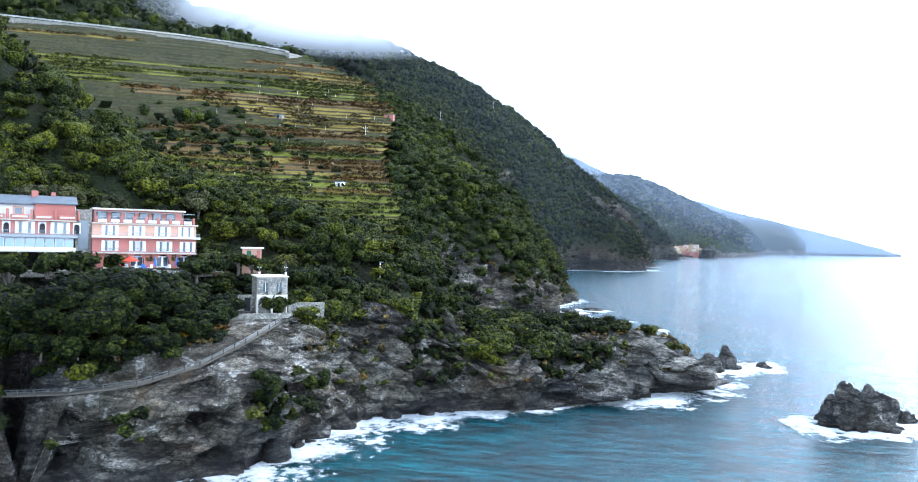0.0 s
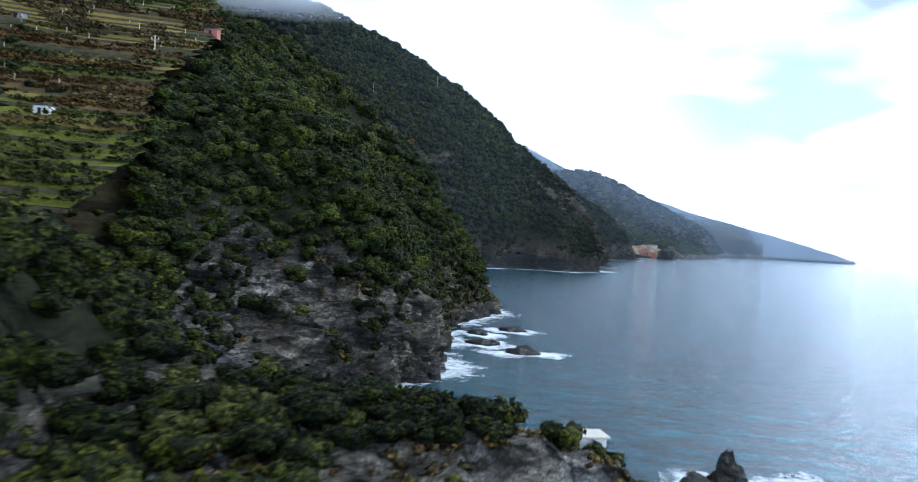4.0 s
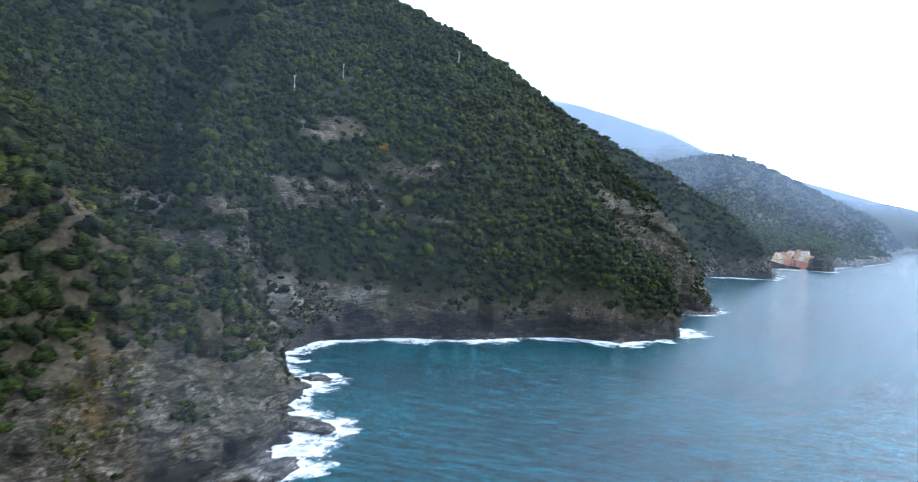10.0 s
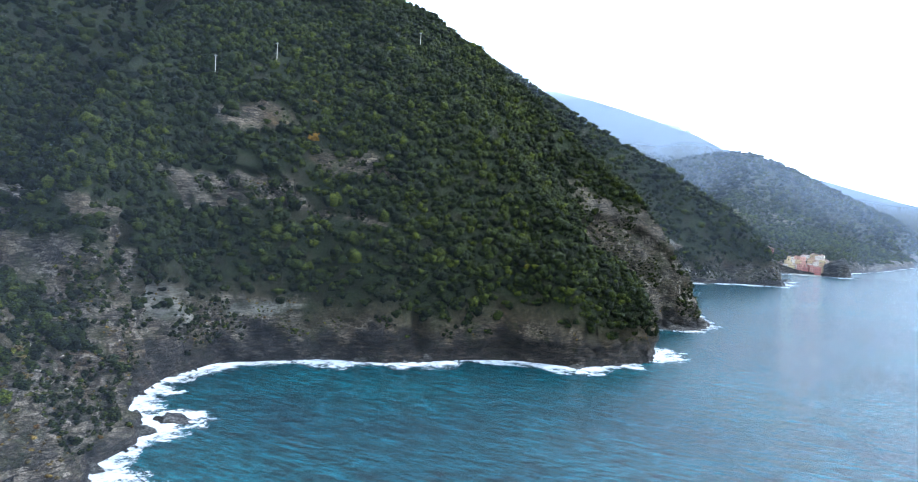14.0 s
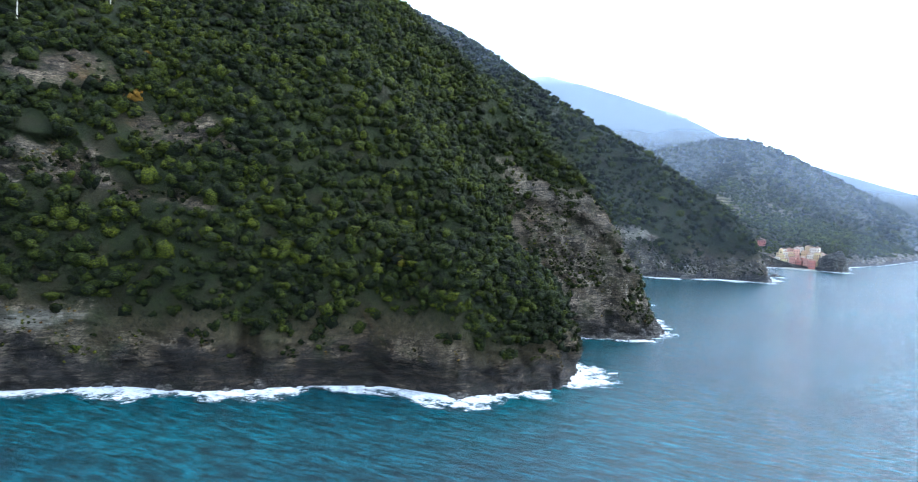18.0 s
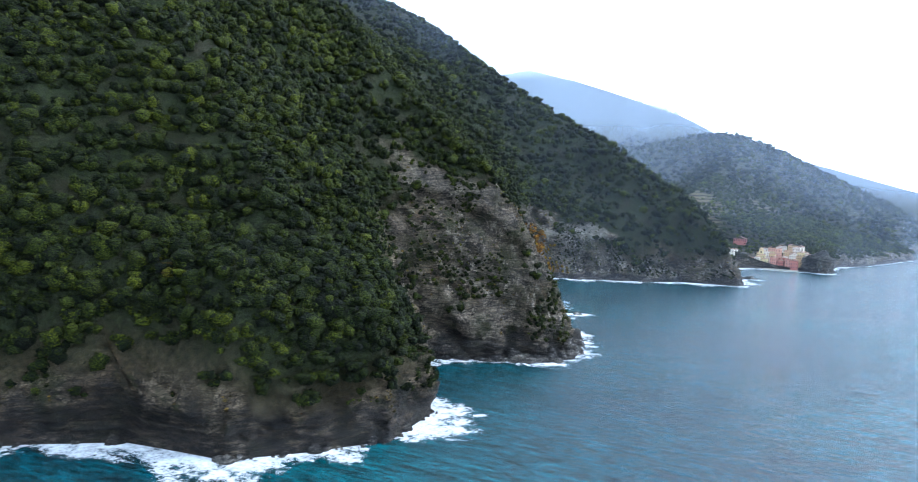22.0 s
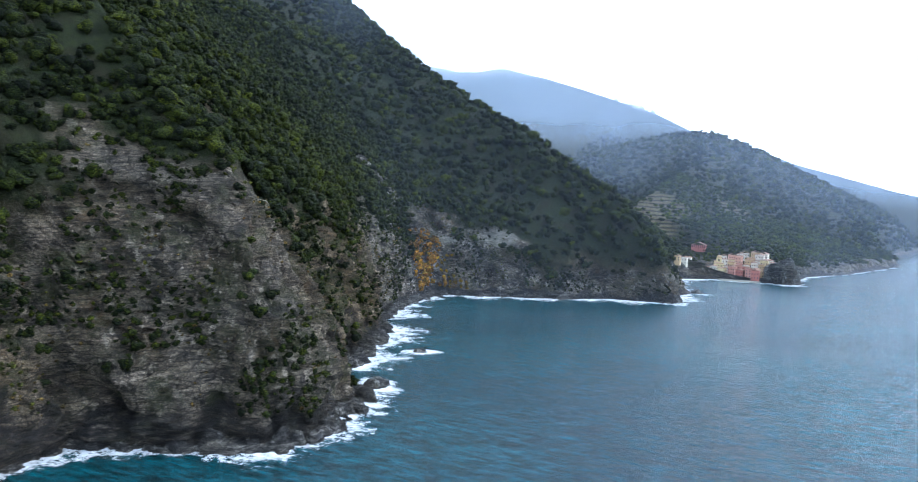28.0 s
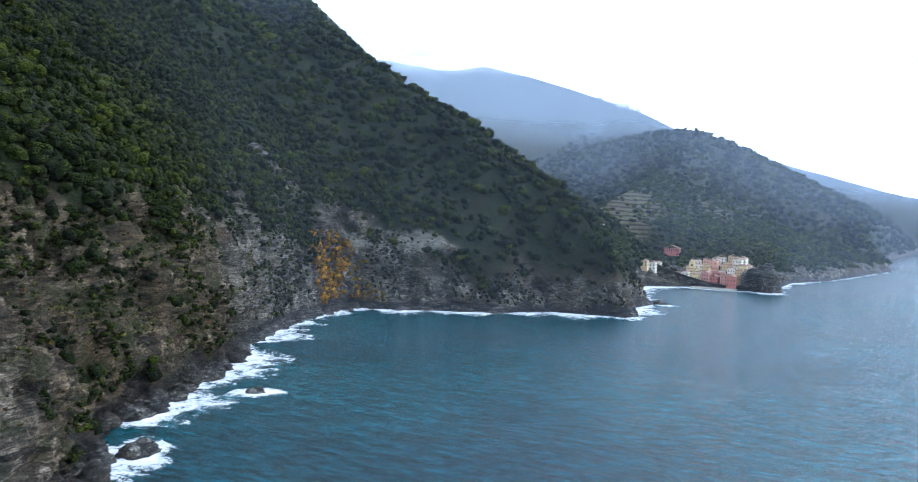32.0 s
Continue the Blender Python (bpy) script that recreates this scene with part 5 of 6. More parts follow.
# ---------------------------------------------------------------- stone house, hut, walls
def build_stone_house():
    z = 13.0
    m = Matrix.Translation((8.7, -11.6, z)) @ Matrix.Rotation(radians(37), 4, "Z")
    h = thing("stone_house", m, "small grey stone house with arched windows over two white arches", "house")
    part("arcade", arch_wall(0, 3.2, 0, 0.3, -0.6, 1.4, [0.82, 2.38], 0.66, 0.6), STONE, h, "stone double arch with pale edges")
    part("wall", box(0.02, 0.7, -0.6, 3.18, 3.4, 1.38), STONE, h, "rough stone back of the arches")
    part("arch_edge", arch_wall(0.0, 3.2, -0.05, -0.004, -0.6, 1.42, [0.82, 2.38], 0.68, 0.6), CREAM, h, "pale plastered arch face")
    part("wall", arch_wall(0, 3.2, 0, 0.3, 1.4, 3.25, [0.9, 2.3], 0.28, 2.5), STONE, h, "grey stone wall")
    part("wall", box(0, 0.3, 1.4, 3.2, 3.4, 3.25), STONE, h)
    for x in (0.9, 2.3):
        w = part("window", arch_wall(x - 0.42, x + 0.42, -0.04, 0.02, 1.62, 2.95, [x], 0.26, 2.5), STONE, h, "stone arch surround")
        part("pane", box(x - 0.26, 0.1, 1.7, x + 0.26, 0.14, 2.8), GLASS, w)
        part("mullion", box(x - 0.02, 0.07, 1.7, x + 0.02, 0.1, 2.8), WHITE, w)
    part("roof_terrace", box(-0.12, -0.12, 3.25, 3.32, 3.5, 3.4, bevel=0.03), CREAM, h, "flat roof terrace with a low kerb")
    for x in (0.25, 3.0):
        post = part("lamp_base", box(x - 0.1, 0.08, 3.4, x + 0.1, 0.28, 3.8, bevel=0.02), WHITE, h, "white lamp pedestal")
        part("lamp_pole", rod((x, 0.18, 3.8), (x, 0.18, 4.3), 0.025), STEEL, post)
        for s in (-0.14, 0.14):
            bm = bmesh.new()
            bmesh.ops.create_icosphere(bm, subdivisions=1, radius=0.07, matrix=Matrix.Translation((x + s, 0.18, 4.32)))
            part("globe", bm, WHITE, post, "white lamp globe")
    # stair wall and retaining walls beside it
    part("side_wall", box(-2.4, 1.6, -0.8, -0.02, 1.9, 1.3), STONE, h)
    part("side_door", box(-1.0, 1.56, -0.4, -0.4, 1.6, 1.0), DARK, h)
    part("retaining_wall", box(-3.2, -0.35, -1.3, 3.6, -0.05, -0.5, bevel=0.03), STONE, h, "grey retaining wall under the arches")
    part("retaining_wall", box(3.4, 0.6, -1.6, 7.4, 1.0, 0.5, bevel=0.04), STONE, h, "grey stone garden wall")


build_stone_house()


def build_hut():
    z = max(height(0.9, 2.2), 17.4)
    m = Matrix.Translation((-0.4, 1.6, z)) @ Matrix.Rotation(radians(30), 4, "Z")
    h = thing("garden_hut", m, "small salmon-pink hut with a white roof and green shutter", "hut")
    part("wall", box(0, 0, -3.6, 2.3, 1.8, 1.5), SALMON, h)
    part("roof", box(-0.2, -0.3, 1.5, 2.6, 2.0, 1.66, bevel=0.03), WHITE, h, "white flat roof")
    part("shutter", box(0.5, -0.05, 0.5, 1.05, -0.01, 1.25), plain("green_paint", (0.03, 0.12, 0.07)), h)
    part("door", box(1.7, -0.05, 0, 2.15, -0.01, 1.3), PINK, h)


build_hut()


def build_pergola():
    z = height(-3.0, -3.6)
    m = Matrix.Translation((-3.0, -4.2, z)) @ Matrix.Rotation(radians(35), 4, "Z")
    p = thing("pergola", m, "wooden pergola with a reed roof beside the hotel", "pergola")
    for x in (0, 1.7, 3.4):
        for y in (0, 1.8):
            part("post", rod((x, y, -0.5), (x, y, 1.7), 0.06), WOOD, p)
    for k in range(12):
        x = -0.15 + k * 0.34
        part("slat", box(x, -0.3, 1.72, x + 0.2, 2.1, 1.8), WOOD, p)
    part("beam", box(-0.2, -0.05, 1.6, 3.6, 0.05, 1.72), WOOD, p)
    part("beam", box(-0.2, 1.75, 1.6, 3.6, 1.85, 1.72), WOOD, p)
    part("screen", box(0.1, 1.7, 0, 3.3, 1.76, 0.9), PINK, p, "red panel under the pergola")


build_pergola()


def build_path():
    """The cliff path with its parapet, rail and bridge."""
    p = thing("cliff_path", Matrix(), "narrow concrete cliff path with a railing and a small bridge", "footpath")
    for (a, b) in zip(PATHWAY_LINE[:-1], PATHWAY_LINE[1:]):
        a, b = Vector(a), Vector(b)
        run = (b - a).normalized()
        side = Vector((run.y, -run.x, 0)).normalized()
        for name, inner, outer, high, drop in (("slab", -0.7, 0.2, 0.0, 0.16), ("retaining_wall", -0.4, 0.18, -0.22, 0.4)):
            bm = bmesh.new()
            up = Vector((0, 0, high))
            q = [bm.verts.new(v + up) for v in (a + side * inner, b + side * inner, b + side * outer, a + side * outer)]
            r = [bm.verts.new(v.co - Vector((0, 0, drop))) for v in q]
            bm.faces.new(q)
            bm.faces.new(r[::-1])
            for i in range(4):
                bm.faces.new((q[i], r[i], r[(i + 1) % 4], q[(i + 1) % 4]))
            bmesh.ops.recalc_face_normals(bm, faces=bm.faces)
            if name == "slab":
                part(name, bm, PATHWAY, p)
            else:
                bm.free()
        n = max(2, int((b - a).length / 1.2))
        for k in range(n):
            s = a.lerp(b, k / n) + side * 0.2
            part("post", box(s.x - 0.05, s.y - 0.05, s.z, s.x + 0.05, s.y + 0.05, s.z + 0.42), PATHWAY, p)
        for hgt in (0.22, 0.4):
            part("rail", rod(a + side * 0.2 + Vector((0, 0, hgt)), b + side * 0.2 + Vector((0, 0, hgt)), 0.02, None, 4), STEEL, p)


build_path()


def build_point_hut():
    z = height(52.6, 38.4)
    m = Matrix.Translation((51.2, 37.6, z)) @ Matrix.Rotation(radians(20), 4, "Z")
    h = thing("lookout", m, "small white concrete lookout on the rocky point", "lookout")
    part("wall", box(0, 0, -0.8, 2.2, 1.6, 1.2, bevel=0.03), WHITE, h)
    part("roof", box(-0.15, -0.2, 1.2, 2.4, 1.8, 1.36, bevel=0.03), CREAM, h)
    part("slot", box(0.9, -0.02, 0.55, 1.9, 0.01, 0.8), DARK, h, "dark viewing slot")


build_point_hut()


# ---------------------------------------------------------------- single trees
def build_tree(x, y, r, tall, mat, label, seed, lobes=6, category="tree", z=None):
    rnd = np.random.RandomState(seed)
    base = height(x, y) if z is None else z
    t = thing("tree", Matrix.Translation((x, y, base - 0.15)), label, category, "single trees")
    bm = bmesh.new()
    top = max(0.6, tall - r * 0.6)
    lean = rnd.uniform(-0.25, 0.25, 2)
    rod((0, 0, 0), (lean[0], lean[1], top), 0.055 * tall, bm, 7, 0.03 * tall)
    mids = []
    for k in range(lobes):
        a = 2 * math.pi * k / lobes + rnd.uniform(-0.4, 0.4)
        d = r * rnd.uniform(0.35, 0.7) if k else 0
        c = np.array([lean[0] + d * math.cos(a), lean[1] + d * math.sin(a), tall - r * rnd.uniform(0.3, 0.75) + (0.25 * r if not k else 0)])
        mids.append(c)
        rod((lean[0] * 0.7, lean[1] * 0.7, top * 0.65), tuple(c), 0.022 * tall, bm, 5, 0.008 * tall)
    part("trunk", bm, BARK, t)
    vs, fs, at = [], [], 0
    for k, c in enumerate(mids):
        v, f = NEAR_SHAPES[(seed + k) % len(NEAR_SHAPES)]
        vs.append(v * r * rnd.uniform(0.42, 0.62) + c)
        fs.append(f + at)
        at += len(v)
    n = at
    mesh_object("crown", np.concatenate(vs), np.concatenate(fs), mat, False, t, {"tint": np.full(n, rnd.uniform(0.3, 0.7))})
    return t


EVER = "dark evergreen tree with a dense rounded crown"
for k, (x, y, r, tall) in enumerate([(3.5, -19, 2.8, 3.9), (0.5, -22, 3.1, 4.2), (-3.0, -20.5, 3.2, 4.4), (-6.5, -24, 3.1, 4.4), (-2.5, -26, 2.6, 4.2), (2.0, -25.5, 2.3, 3.8), (4.6, -16.5, 1.7, 2.6),
                                     (-11, -22, 2.4, 4.4), (-14, -25, 2.6, 4.6), (-1.5, -12.5, 1.9, 2.8), (2.6, -13.5, 1.7, 2.4), (0.5, -16.5, 2.6, 3.9), (-5, -17, 2.6, 4.0), (-8, -19.5, 2.8, 4.4), (-1.5, -24, 2.6, 3.8), (-10, -26, 2.8, 4.2), (6.2, -20.5, 1.8, 2.4), (10, -2, 2.0, 3.0), (13, 1, 1.9, 2.8), (8, 4, 2.2, 3.2), (2.6, -1.2, 1.6, 2.2), (0.4, -3.0, 1.5, 2.0), (1.2, -0.6, 1.2, 1.6), (4.4, -3.6, 1.4, 2.2), (-1.8, -6.2, 1.6, 2.0), (3.4, -6.6, 1.5, 1.9), (7.4, -4.4, 1.3, 2.0)]):
    build_tree(x, y, r * 1.3, tall * 1.1, LEAF, EVER + " by the hotel garden", 100 + k, 8)
for k, (x, y) in enumerate([(-14, -29), (-10, -29.5), (-6, -29), (-2.5, -28.4), (0.6, -27.6), (3.4, -26.4), (5.6, -24.4), (7.6, -17), (6.6, -14.5)]):
    build_tree(x, y, 2.1, 2.3, SCRUB if k % 3 == 1 else LEAF, "low dense evergreen shrub above the cliff path", 210 + k, 7, "shrub")
for k, (x, y, r) in enumerate([(-13.2, -6.4, 1.7), (-16, -6.8, 1.8), (-19.5, -6.6, 1.8), (-22, -7.2, 1.9), (-0.6, -5.6, 1.9), (1.4, -4.2, 1.6)]):
    p = HOTEL_M @ Vector((x, y, 0))
    build_tree(p.x, p.y, r, 2.0 + (p.z - 0.4 - height(p.x, p.y)), SCRUB, "leafy green tree before the hotel terrace", 230 + k, 7)
POINT = [(24, 25, 2.2), (27, 29, 2.6), (31, 31, 2.7), (35, 33, 2.6), (38, 36, 2.3), (41, 34, 2.0), (44, 38, 2.1), (33, 38, 2.4), (28, 36, 2.4), (40, 40, 2.0), (22, 31, 2.4), (37, 30, 1.7),
         (26, 23, 1.9), (29, 25.5, 1.8), (33, 27.5, 1.9), (21, 26, 2.2), (24, 35, 2.4), (36, 38.5, 2.1), (43, 35.5, 1.7), (46, 35.5, 1.4), (30, 40, 2.2), (20, 37, 2.5), (39, 31.5, 1.6), (25, 40, 2.2), (35, 42, 2.0)]
for k, (x, y, r) in enumerate(POINT):
    build_tree(x, y, r, r * 1.05, LIME if k in (2, 13, 16) else LEAF, "bright green pine on the rocky point" if k in (2, 13, 16) else "low dark evergreen tree on the rocky point", 140 + k, 7)
for k, (x, y, tall) in enumerate([(1.8, 0.4, 4.2), (-0.2, 0.2, 4.4), (3.2, 0.9, 3.8)]):
    build_tree(x, y, 1.35, tall, SUNNY, "olive-green shrub before the salmon garden hut", 260 + k, 6, "shrub")
build_tree(-1.2, 46, 1.5, 2.2, GOLD, "small bright yellow mimosa tree beside the vineyard", 170)
for k, (x, y) in enumerate([(-27, 3), (-24, 8), (-19, 11), (-30, 0), (-15, 15)]):
    build_tree(x, y, 2.6, 4.6, PALE, "tall pale grey-green tree behind the hotel", 180 + k, 5)
for k, (x, y) in enumerate([(6.5, -21.5), (8.4, -18.2), (4.8, -23.5)]):
    build_tree(x, y, 0.9, 1.1, RUST if k else GOLD, "small rust-brown shrub on the cliff edge", 190 + k, 4, "shrub")


def build_palm(x, y):
    z = height(x, y) + 2.5
    t = thing("palm", Matrix.Translation((x, y, z)), "feathery green palm with a short trunk", "palm")
    part("trunk", rod((0, 0, -3.1), (0, 0, 1.7), 0.24, None, 9, 0.16), BARK, t)
    for k in range(26):
        a, up = k * 2.4, 0.9 - 1.3 * (k / 26)
        vs, fs = [], []
        n, length = 8, 1.7
        for i in range(n + 1):
            s = i / n
            r, zz = length * s * math.cos(up * (1 - 0.4 * s)), 1.7 + length * s * math.sin(up) - 0.9 * s * s
            w = 0.16 * math.sin(math.pi * min(1, s * 0.9 + 0.12))
            vs += [(r * math.cos(a) - w * math.sin(a), r * math.sin(a) + w * math.cos(a), zz - 0.05), (r * math.cos(a), r * math.sin(a), zz), (r * math.cos(a) + w * math.sin(a), r * math.sin(a) - w * math.cos(a), zz - 0.05)]
        for i in range(n):
            fs += [(3 * i, 3 * i + 1, 3 * i + 4, 3 * i + 3), (3 * i + 1, 3 * i + 2, 3 * i + 5, 3 * i + 4)]
        mesh_object("frond", vs, fs, LIME, False, t, {"tint": np.full(len(vs), 0.8)})


build_palm(6.0, 0.4)


# ---------------------------------------------------------------- vineyard
def crop_material(name, a, bb, c):
    m, nt, b = material(name, 0.9, spec=0.1)
    co = nt.nodes.new("ShaderNodeTexCoord").outputs["Object"]
    tuft = noise_node(nt, 0.9, 7, 0.75, co)
    field = noise_node(nt, 0.08, 4, 0.6, co)
    k = math_node(nt, "ADD", math_node(nt, "MULTIPLY", tuft, 0.75), math_node(nt, "MULTIPLY", field, 0.5))
    nt.links.new(ramp(nt, k, (0.42, a), (0.62, bb), (0.82, c)), b.inputs["Base Color"])
    bump(nt, b, tuft, 0.9, 0.5)
    return m


CROPS = [crop_material("dry_straw", (0.045, 0.033, 0.007), (0.14, 0.105, 0.02), (0.25, 0.20, 0.05)), crop_material("terrace_grass", (0.028, 0.036, 0.005), (0.09, 0.102, 0.013), (0.17, 0.18, 0.03)),
         crop_material("brown_earth", (0.04, 0.026, 0.009), (0.11, 0.07, 0.024), (0.19, 0.135, 0.05)), crop_material("olive_scrub", (0.009, 0.012, 0.004), (0.03, 0.034, 0.011), (0.075, 0.07, 0.022))]
CROP_NAMES = ["straw-yellow", "grassy green", "brown fallow", "scrubby olive"]


def field_y(x, z):
    return 46 + (z - 19 - 0.24 * np.maximum(-x, 0) - 1.2 * fractal(x / 40, 60 / 40, 11, 2) * step(-10, -40, x)) / 0.45


def build_terraces():
    """Stepped fields on dry stone walls, one thing a step."""
    r = np.random.RandomState(12)
    levels = 19.2 + np.concatenate([[0], np.cumsum(r.uniform(0.95, 2.05, 46))])
    vines = []
    for k in range(46):
        z, step_up, fall = levels[k], levels[k + 1] - levels[k], levels[k] - levels[max(k - 1, 0)]
        xs = np.arange(-158, 9, 1.25)
        ys = field_y(xs, z) + 1.5 * fractal(xs / 22 + 0.11 * k, k * 0.23, 3, 3)
        back = field_y(xs, z + step_up) + 1.5 * fractal(xs / 22 + 0.11 * (k + 1), (k + 1) * 0.23, 3, 3)
        ok = vineyard(xs, ys) > 0.5
        if ok.sum() < 5:
            continue
        lo = np.where(ok)[0]
        # runs of one crop along the step
        runs, start = [], lo[0]
        while start < lo[-1] - 2:
            end = min(lo[-1], start + r.randint(14, 46))
            runs.append((start, end))
            start = end
        for s, e in runs:
            mx, my = xs[(s + e) // 2], ys[(s + e) // 2]
            if not ok[(s + e) // 2]:
                continue
            f = fractal(mx / 30, my / 22, 31, 2) + 0.25 * r.randn()
            kind = 1 if f > 0.26 else 0 if f > -0.12 else 2 if f > -0.45 else 3
            if mx < -57 and r.rand() < 0.75:
                kind = 3
            if -122 < mx < -86 and 60 < z < 70:
                kind = 1
            if my < 62 and r.rand() < 0.6:
                kind = 1
            t = thing("terrace", Matrix(), f"{CROP_NAMES[kind]} vineyard terrace on a low dry stone wall", "terrace", "vineyard terraces")
            n = e - s + 1
            x, y, bk = xs[s:e + 1], ys[s:e + 1], back[s:e + 1] + 0.25
            lumps = 0.12 * fractal(x / 2.0, k * 3.3, 1, 2)
            rows = [np.stack([x, y - 0.02, np.full(n, z - 0.3 - 0.25 * fall)], -1), np.stack([x, y + 0.10, z - 0.05 + lumps], -1)]
            mesh_object("wall", np.concatenate(rows), grid_faces(2, n), TERRACE_STONE, False, t)
            rows = [np.stack([x, y + 0.10 + (bk - y) * q, z + lumps * 0.6 + 0.8 * step_up * q], -1) for q in (0, 0.33, 0.66, 1.0)]
            mesh_object("bed", np.concatenate(rows), grid_faces(4, n), CROPS[kind], False, t)
            if kind != 3 or r.rand() < 0.3:
                for q in (0.3, 0.75):
                    m = int((x[-1] - x[0]) / 0.7)
                    px = np.linspace(x[0], x[-1], m) + r.uniform(-0.2, 0.2, m)
                    py = np.interp(px, x, y + (bk - y) * q)
                    keep = r.rand(m) < 0.85 * (fractal(px / 9, py / 5, 52, 2) > -0.3)
                    vines.append(np.stack([px, py, np.full(m, z + 0.25 + 0.8 * step_up * q), np.full(m, float(kind))], -1)[keep])
    p = np.concatenate(vines)
    tiny = [crown_shape(80 + k, 12, 0, 0.8) for k in range(4)]
    tint = np.clip(0.45 + 0.35 * fractal(p[:, 0] / 14, p[:, 1] / 14, 2, 2) + 0.1 * r.randn(len(p)), 0, 0.8)
    size = r.uniform(0.4, 0.85, len(p))
    for kind, mat, what in ((0, STRAW, "straw-coloured"), (1, LIME, "yellow-green"), (2, RUST, "rust-brown")):
        g = p[:, 3] == kind
        scatter_crowns("vines", p[g][:, :3], size[g], tint[g], tiny, mat, f"rows of {what} vines on the terraces", "vineyard", 3 + kind)
    # pale stakes in a fenced plot
    bm = bmesh.new()
    for k in range(110):
        x, z = r.uniform(-60, -6), levels[r.randint(2, 34)]
        y = float(field_y(np.array(x), np.array(z))) + r.uniform(0.3, 2.4)
        if vineyard(np.array(x), np.array(y)) > 0.5:
            box(x - 0.04, y - 0.04, z - 0.2, x + 0.04, y + 0.04, z + 0.9, bm)
    me = bpy.data.meshes.new("stakes")
    bm.to_mesh(me)
    bm.free()
    me.materials.append(CREAM)
    tagged(new("stakes", me), "pale wooden vine stakes on the terraces", "stakes", kind="stuff")


TERRACE_STONE = plain("dry_stone_wall", (0.085, 0.07, 0.042), 0.95, 0.6, 4.0, relief=0.9)
STRAW = leaf_material("straw_leaf", (0.07, 0.05, 0.018), (0.16, 0.115, 0.04), (0.28, 0.22, 0.09))
build_terraces()


def build_shed(x, z, w, mat, label):
    y = float(field_y(np.array(x), np.array(z)))
    s = thing("garden_shed", Matrix.Translation((x, y + 1.2, z)), label, "shed", "sheds on the terraces")
    part("wall", box(-w / 2, -0.7, -0.6, w / 2, 0.7, 1.1), mat, s)
    part("roof", box(-w / 2 - 0.15, -0.85, 1.1, w / 2 + 0.15, 0.85, 1.22), SLATE, s)
    part("door", box(-0.3, -0.74, -0.1, 0.2, -0.69, 0.85), DARK, s)


build_shed(-19, 53.7, 2.6, PINK, "low red-brown vineyard shed with a flat roof")
build_shed(-43, 50.7, 2.2, STONE, "small grey stone shed on the terraces")
build_shed(-14, 31.2, 1.8, WHITE, "small white vineyard shed")


def build_pole(x, y, tall, label, lamp=False, top=None, wires=0):
    z = height(x, y) + 1.0 * float(vineyard(np.array(float(x)), np.array(float(y))))
    tall = min(top - z, 11) if top and top - z > 4 else tall
    p = thing("utility_pole", Matrix.Translation((x, y, z)), label, "pole", "utility poles")
    part("mast", rod((0, 0, -0.5), (0, 0, tall), 0.16, None, 8, 0.09), CREAM, p)
    if tall < 4:
        part("lamp_head", box(-0.15, -0.12, tall, 0.4, 0.12, tall + 0.12), STEEL, p)
        return
    part("crossarm", box(-0.7, -0.06, tall - 0.8, 0.7, 0.06, tall - 0.65), STEEL, p)
    for s in (-0.6, 0.6):
        part("insulator", rod((s, 0, tall - 0.65), (s, 0, tall - 0.4), 0.06), WHITE, p)


for x, y, top in [(-102, 434, 108), (-93, 460, 117), (-66.5, 539, 127)]:
    build_pole(x, y, 8.5, "tall pale concrete power pole rising from the woods", top=top)
for x, y, t in [(-20, 98, 5), (-24, 118, 5), (-66, 150, 6), (-100, 130, 4.5), (-140, 150, 5), (-85, 160, 5)]:
    build_pole(x, y, t, "slim pale pole standing among the vineyard terraces")
build_pole(13.5, 14, 3.2, "slim lamp pole on the wooded slope")


def build_road():
    """The road high on the hill, on its retaining wall."""
    r = thing("hill_road", Matrix(), "hillside road on a pale stone retaining wall with a guard rail", "road")
    way = [(-66, 147, 81.6), (-69, 149, 82.8), (-76, 149, 84.2), (-103, 139, 86.6), (-131, 127, 87.9), (-165, 111, 89), (-230, 83, 91)]
    for a, b in zip(way[:-1], way[1:]):
        a, b = Vector(a), Vector(b)
        run = (b - a).normalized()
        side = Vector((-run.y, run.x, 0)).normalized()
        bm = bmesh.new()
        q = [bm.verts.new(v) for v in (a, b, b - side * 5, a - side * 5)]
        w = [bm.verts.new(v.co - Vector((0, 0, 2.2))) for v in q]
        bm.faces.new(q)
        for i in range(4):
            bm.faces.new((q[i], w[i], w[(i + 1) % 4], q[(i + 1) % 4]))
        bmesh.ops.recalc_face_normals(bm, faces=bm.faces)
        part("retaining_wall", bm, STONE, r)
        for hgt in (0.35, 0.6):
            part("guard_rail", rod(a + Vector((0, 0, hgt)), b + Vector((0, 0, hgt)), 0.07, None, 5), WHITE, r)


build_road()


